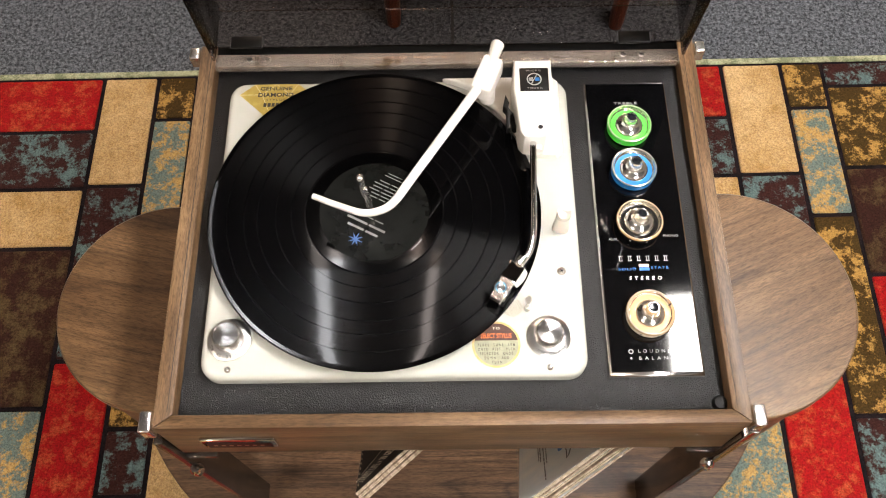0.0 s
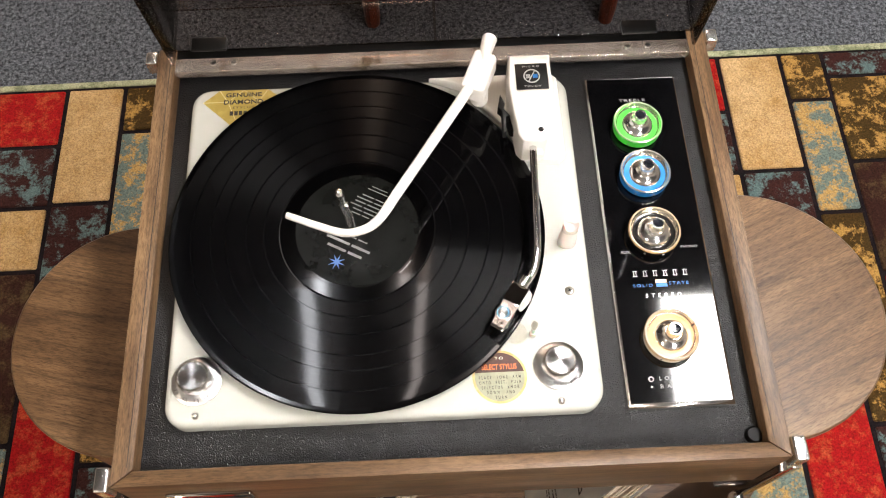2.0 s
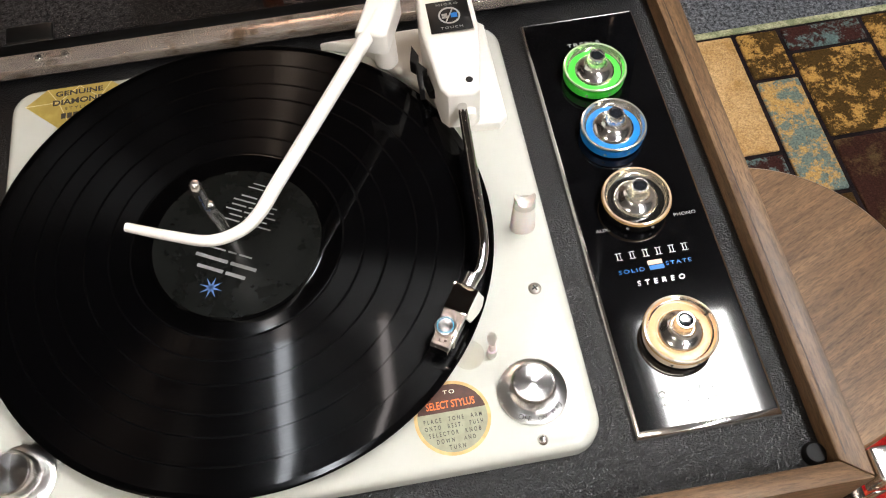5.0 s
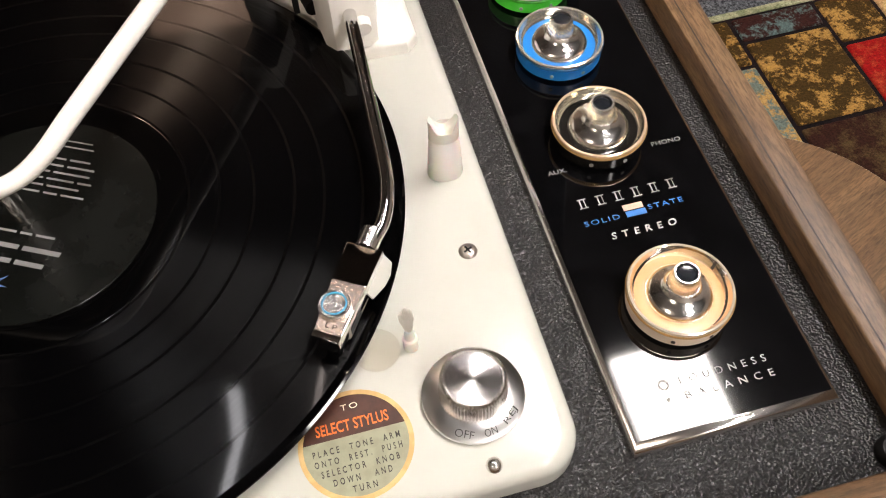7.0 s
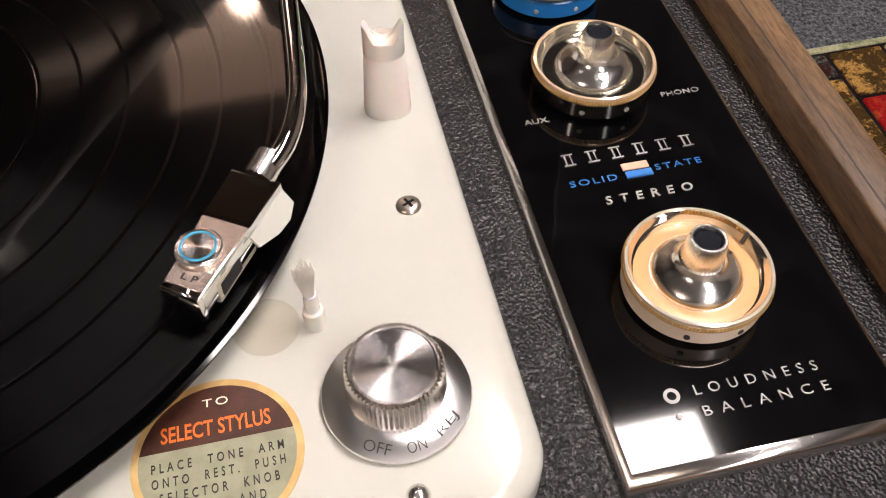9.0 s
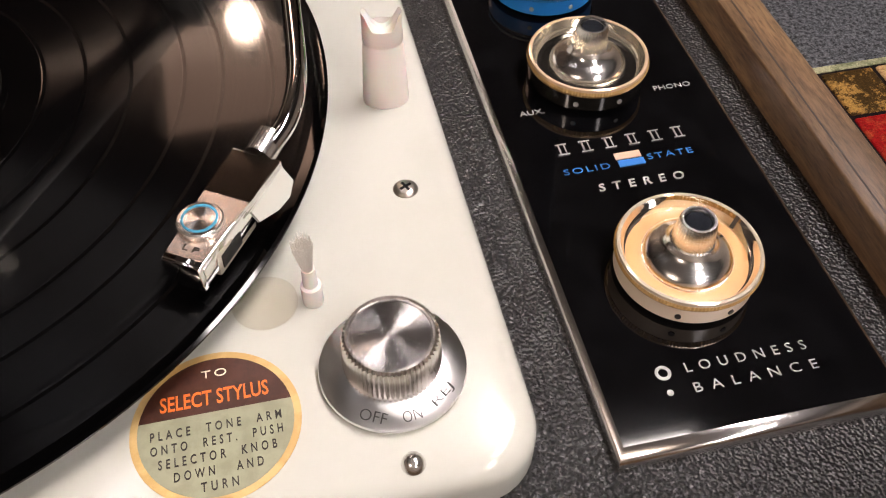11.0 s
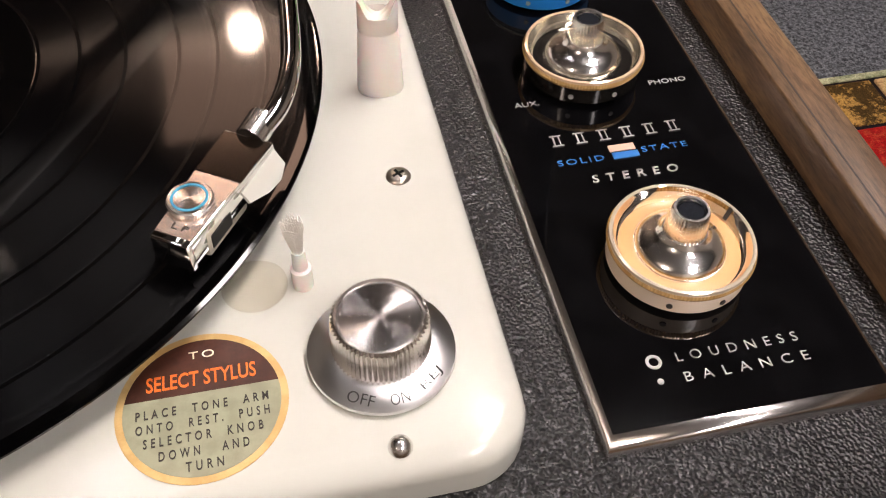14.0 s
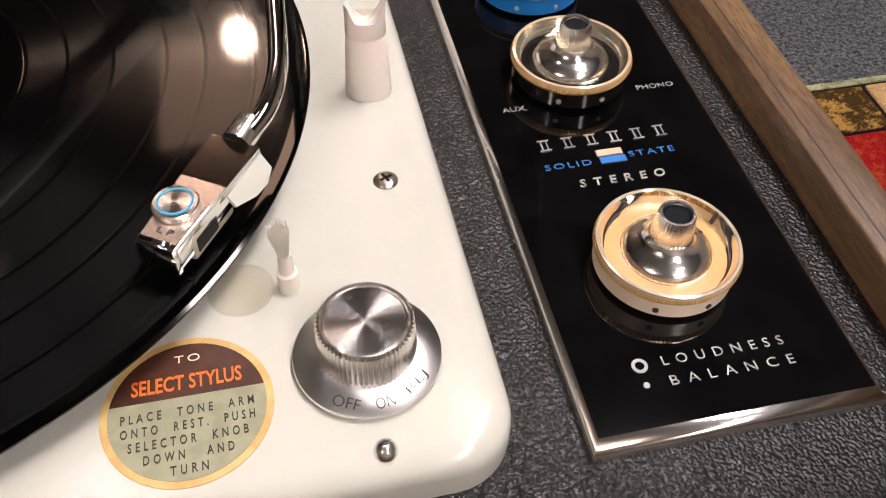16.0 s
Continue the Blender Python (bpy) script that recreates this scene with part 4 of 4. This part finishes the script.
def head_shell():
    """Chrome shell with its turnover selector and the cartridge beneath."""
    m = flat(0.1281, -0.0617, 0.7658, math.degrees(math.atan2(-0.033, -0.021)) + 180)
    L, w = 0.0388, 0.0071
    def shaped(b):
        for v in b.verts:
            k = max(0.0, (-v.co.x - 0.024) / (L - 0.024))
            v.co.y *= 1 - 0.28 * k
        return turned(b, m)
    h = part("head_shell", shaped(box(-L, 0.0, -w, w, -0.001, 0.0005, 0.0004)), MIRROR, player, "chrome cartridge shell with a selector dial")
    part("shell_side", shaped(box(-L, -0.0, -w, -w + 0.0009, -0.0075, -0.0006, 0.0003)), MIRROR, h)
    part("shell_side", shaped(box(-L, -0.0, w - 0.0009, w, -0.0055, -0.0006, 0.0003)), MIRROR, h)
    part("shell_nose", shaped(box(-L - 0.0006, -L + 0.0012, -w, w, -0.0085, 0.0003, 0.0003)), MIRROR, h)
    part("face_plate", shaped(box(-L + 0.0016, -0.0165, -w + 0.0008, w - 0.0008, 0.0005, 0.0008)), material("rose_plate", (0.75, 0.62, 0.54), 0.22, 0.8), h)
    part("dark_plate", shaped(box(-0.016, -0.0008, -w + 0.0005, w - 0.0005, 0.0005, 0.0007)), material("dark_chrome", (0.1, 0.085, 0.075), 0.12, 1.0), h)
    fin = prism([(-0.0005, -0.005), (-0.005, -0.0068), (-0.0105, -0.0062), (-0.0175, -0.0035), (-0.0175, 0.0), (-0.0005, 0.0)], -0.0005, 0.0004)
    part("finger_fin", turned(fin, m @ pose(0, -w + 0.0002, -0.0016, 56, 0, 0)), ENAMEL, h, "ivory side fin")
    cart = part("cartridge", turned(box(-0.0325, -0.014, -0.0058, 0.0038, -0.0112, -0.0032, 0.0008), m @ pose(0, 0, 0, 0, 2.5, 0)), material("beige_plastic", (0.45, 0.41, 0.33), 0.35), h, "ivory cartridge body")
    part("cartridge_slot", turned(box(-0.031, -0.022, -0.0061, -0.0056, -0.0092, -0.005), m @ pose(0, 0, 0, 0, 2.5, 0)), BLACK, cart)
    part("stylus_arm", turned(box(-0.0365, -0.0255, -0.0006, 0.0006, -0.0115, -0.0106), m), SCREW_METAL, cart)
    sx, sy = -0.0268, 0.0012
    d = part("selector_dial", turned(lathe([(0, 0.0008), (0.0053, 0.0008), (0.0058, 0.0013), (0.0058, 0.0026), (0.0054, 0.003), (0, 0.003)], (sx, sy, 0), 56), m), BRUSHED, h, "spun selector dial", at=m @ Vector((sx, sy, 0.002)))
    part("blue_ring", turned(lathe([(0.004, 0.003), (0.004, 0.0032), (0.0045, 0.0032), (0.0045, 0.003)], (sx, sy, 0), 48), m), material("bright_blue_paint", (0.025, 0.3, 0.5), 0.4), d, smooth=0)
    letters("LP", 0.0042, 0.0017, m @ flat(-0.0345, -0.0005, 0.0009, -90), INK_DARK, h, space=1.5)


def support_arm():
    """Ivory arm that steadies a stack of records."""
    p = smooth_path([(0.107, 0.11, 0.799), (0.098, 0.095, 0.799), (0.066, 0.045, 0.799), (0.038, 0.0015, 0.799), (0.0265, -0.0165, 0.799), (0.016, -0.0255, 0.799), (0.0, -0.0285, 0.799), (-0.02, -0.0215, 0.7985), (-0.043, -0.0115, 0.798)])
    n = len(p)
    s = part("record_support_arm", tube(p, [0.0047 - 0.0022 * i / (n - 1) for i in range(n)], 16), WHITE_PLASTIC, player, "white bent record support arm")
    head = prism([(0.0905, 0.0955), (0.1035, 0.1275), (0.106, 0.129), (0.1195, 0.1225), (0.1205, 0.119), (0.1085, 0.0895), (0.1055, 0.0885), (0.092, 0.0935)], 0.787, 0.803, 0.0022, 4)
    part("arm_head", head, WHITE_PLASTIC, s, "white plastic arm head")
    part("post", lathe([(0.0075, 0), (0.0065, 0.045), (0, 0.045)], (0.108, 0.118, PLATE_Z + 0.009), 28), WHITE_PLASTIC, s)
    part("knob", tube([(0.1105, 0.118, 0.799), (0.1125, 0.128, 0.8), (0.1163, 0.1395, 0.801), (0.1168, 0.1408, 0.801)], [0.0042, 0.005, 0.0062, 0.0056], 24), WHITE_PLASTIC, s)


cabinet()
dust_cover()
motor_plate()
stickers()
PANEL_Z = control_panel()
for x, y, c, lab in ((0.2425, 0.0945, KNOB_GREEN, "control knob with a bright green ring"), (0.2422, 0.0468, KNOB_BLUE, "control knob with a bright blue ring"),
                     (0.2418, -0.0075, KNOB_BLACK, "control knob with a black ring"), (0.242, -0.096, KNOB_CREAM, "control knob with a cream ring")):
    control_knob(x, y, PANEL_Z, c, lab)
selector(0.153, -0.1175, ("OFF", "ON", "REJ"), -27, 34, "spun metal on-off selector knob")
selector(-0.1163, -0.1172, ("78", "45", "33", "16"), -60, 32, "spun metal speed selector knob")
tone_arm()
head_shell()
support_arm()


# ---- the record ----
RX, RY, RS = 0.0042, -0.002, 0.983


def record():
    rec = root("vinyl_record", (RX, RY, DISC_Z - 0.002), "black twelve-inch vinyl record with a black label", "record")
    z = DISC_Z
    prof, mats = [(0.0, z - 0.0018), (0.149, z - 0.0018), (0.1506, z - 0.001), (0.1506, z - 0.0004), (0.1495, z), (0.1465, z - 0.0003)], [1, 1, 1, 1, 1]
    r = 0.1465
    for width in (0.0125, 0.0145, 0.011, 0.0155, 0.013, 0.0115):
        prof += [(r - width, z - 0.0003), (r - width - 0.0011, z - 0.00035)]
        mats += [0, 2]
        r -= width + 0.0011
    prof += [(0.0615, z - 0.0003), (0.0518, z - 0.0003), (0.0515, z - 0.0002), (0.0, z - 0.0002)]
    mats += [0, 1, 1, 1]
    part("disc", lathe([(q * RS, h) for q, h in prof], (RX, RY, 0), 160, mats), [VINYL, VINYL_SMOOTH, VINYL_GAP], rec, smooth=4)
    lab = part("label", lathe([(0, 0.0003), (0.0485, 0.0003), (0.0488, 0.0)], (RX, RY, z - 0.0002), 96), LABEL_BLACK, rec, "black paper centre label")
    zt = z + 0.0003
    turn = 62
    star = bmesh.new()
    for i in range(4):
        merge(star, prism([(-0.0068, 0), (-0.001, -0.0008), (0.0, -0.0009), (0.0068, 0), (0.001, 0.0008), (0, 0.0009)], 0, 0.0001), flat(0, 0, 0, i * 45))
    m = flat(RX, RY, zt, turn)
    part("star_mark", turned(star, m @ flat(-0.032, 0.001, 0)), STAR_BLUE, lab, smooth=0)
    for x, widths, h in ((-0.021, (0.012, 0.016), 0.0034), (-0.0145, (0.016, 0.02), 0.0034), (-0.008, (0.008, 0.005, 0.01), 0.0016), (0.012, (0.01, 0.006, 0.012), 0.0014), (0.0155, (0.014, 0.008), 0.0014),
                         (0.019, (0.006, 0.012, 0.01), 0.0014), (0.0225, (0.016, 0.009), 0.0014), (0.026, (0.012, 0.014), 0.0014), (0.0295, (0.009, 0.01), 0.0014), (0.036, (0.018,), 0.001), (0.039, (0.014,), 0.001)):
        bars(widths, 0.0018, h * 0.6, m @ flat(x, 0.0, 0, 90), LABEL_PRINT, lab)
    sp = root("spindle", (0, 0, DISC_Z), "leaning steel record changer spindle", "spindle")
    part("shaft", tube([(0, 0, DISC_Z - 0.001), (-0.0005, 0.0, DISC_Z + 0.022), (-0.003, -0.0015, DISC_Z + 0.04), (-0.0028, -0.003, DISC_Z + 0.06)], [0.0036, 0.0034, 0.0031, 0.0031], 16), HUB_METAL, sp)
    part("tip", lathe([(0.0031, -0.002), (0.0034, 0.001), (0.0024, 0.0036), (0, 0.0042)], (-0.0028, -0.003, DISC_Z + 0.06), 20), HUB_METAL, sp)
    part("notch", box(-0.0035, 0.0015, -0.0045, -0.0005, DISC_Z + 0.036, DISC_Z + 0.043, 0.0006), HUB_METAL, sp)


record()


# ---- record sleeves on the shelf ----
def sleeves():
    def sleeve(corner, along, down, shift, cover, label, size=0.29, run=0.29, thick=0.0032):
        """A square sleeve by its upper front corner and its two edges; shift sets it behind the first one."""
        u, v = Vector(along).normalized(), Vector(down)
        v = (v - u * v.dot(u)).normalized()
        n = v.cross(u)
        if n.z < 0:
            n = -n
        m = Matrix.Translation(Vector(corner) - n * shift) @ Matrix((u, v, n)).transposed().to_4x4()
        s = root("record_sleeve", m @ Vector((run / 2, size, -0.002)), label, "record sleeve", "record sleeves")
        part("card", turned(box(0, run, 0, size, -thick, -0.0002, 0.0006), m), CARDBOARD, s)
        part("cover", turned(box(0.001, run - 0.001, 0.0012, size - 0.001, -0.0002, 0.0001), m), cover, s)
        return s, m @ pose(0, 0, 0.0002)
    a = ((-0.021, -0.222, 0.6), (0.0485, 0.039, 0.014), (-0.018, 0.087, -0.2))
    s, m = sleeve(*a, 0.0, SLEEVE_BLACK, "black record sleeve with cream lettering, leaning on others")
    letters("STREET LIFE + 20 GREAT", 0.052, 0.026, m @ pose(0.028, 0.04, 0.0002, 0, 0, 22), INK_CREAM, s, space=1.1)
    part("rule_line", turned(box(0.0, 0.075, -0.0004, 0.0004, 0.0, 0.0002), m @ pose(0.0055, 0.0545, 0, 0, 0, 48)), INK_CREAM, s, smooth=0)
    for i in range(9):
        part("edge_dash", turned(box(-0.0007, 0.0007, -0.005, 0.005, 0.0, 0.0002), m @ pose(0.003, 0.022 + 0.022 * i, 0, 0, 0, 5)), INK_CREAM, s, smooth=0)
    for i in range(1, 5):
        sleeve((a[0][0] + 0.0012 * (i % 2), a[0][1] - 0.001, a[0][2] - 0.001 * i), a[1], a[2], 0.0022 * i, CARDBOARD, "worn cardboard record sleeve, leaning in a stack", run=0.29 - 0.002 * (i % 2), thick=0.0019)
    b = ((0.1315, -0.2365, 0.6), (0.098, 0.062, 0.04), (0.02, 0.1, -0.2))
    s, m = sleeve(*b, 0.0, SLEEVE_PALE, "pale printed record sleeve with a blue mark, leaning on others", run=0.18)
    part("blue_mark", turned(prism([(0.05, 0.118), (0.0535, 0.119), (0.053, 0.106), (0.0575, 0.1), (0.0582, 0.09), (0.055, 0.084), (0.051, 0.087), (0.051, 0.1)], 0.0, 0.0003), m), INK_BLUE, s, smooth=0)
    for x, y0, y1 in ((0.0268, 0.1, 0.165), (0.0292, 0.086, 0.16), (0.0333, 0.022, 0.15), (0.0365, 0.07, 0.14)):
        widths = [0.006 + 0.004 * ((7 * k) % 3) for k in range(int((y1 - y0) / 0.0125))]
        bars(widths, 0.0035, 0.0011, m @ pose(x, (y0 + y1) / 2, 0.0002, 0, 0, 90), INK_DARK, s)
    fig = [(0.0597, 0.11), (0.0605, 0.07), (0.0593, 0.043), (0.0625, 0.05), (0.0695, 0.086), (0.0665, 0.112)]
    lines = bmesh.new()
    for (px, py), (qx, qy) in zip(fig, fig[1:]):
        merge(lines, box(0, math.hypot(qx - px, qy - py), -0.0005, 0.0005, 0.0, 0.0003), m @ flat(px, py, 0, math.degrees(math.atan2(qy - py, qx - px))))
    part("drawn_outline", lines, INK_DARK, s, smooth=0)
    part("lilac_wash", turned(prism([(0.078, 0.06), (0.092, 0.072), (0.1, 0.04), (0.092, 0.016), (0.084, 0.03)], 0.0, 0.0002), m), material("lilac_ink", (0.45, 0.44, 0.62), 0.5), s, smooth=0)
    for i in range(1, 6):
        sleeve((b[0][0] + 0.001 * i, b[0][1] - 0.001 * (i % 2), b[0][2] - 0.001 * i), b[1], b[2], 0.0024 * i, SLEEVE_PALE if i in (2, 5) else CARDBOARD, "worn cardboard record sleeve, leaning in a stack", run=0.18, thick=0.002)


sleeves()
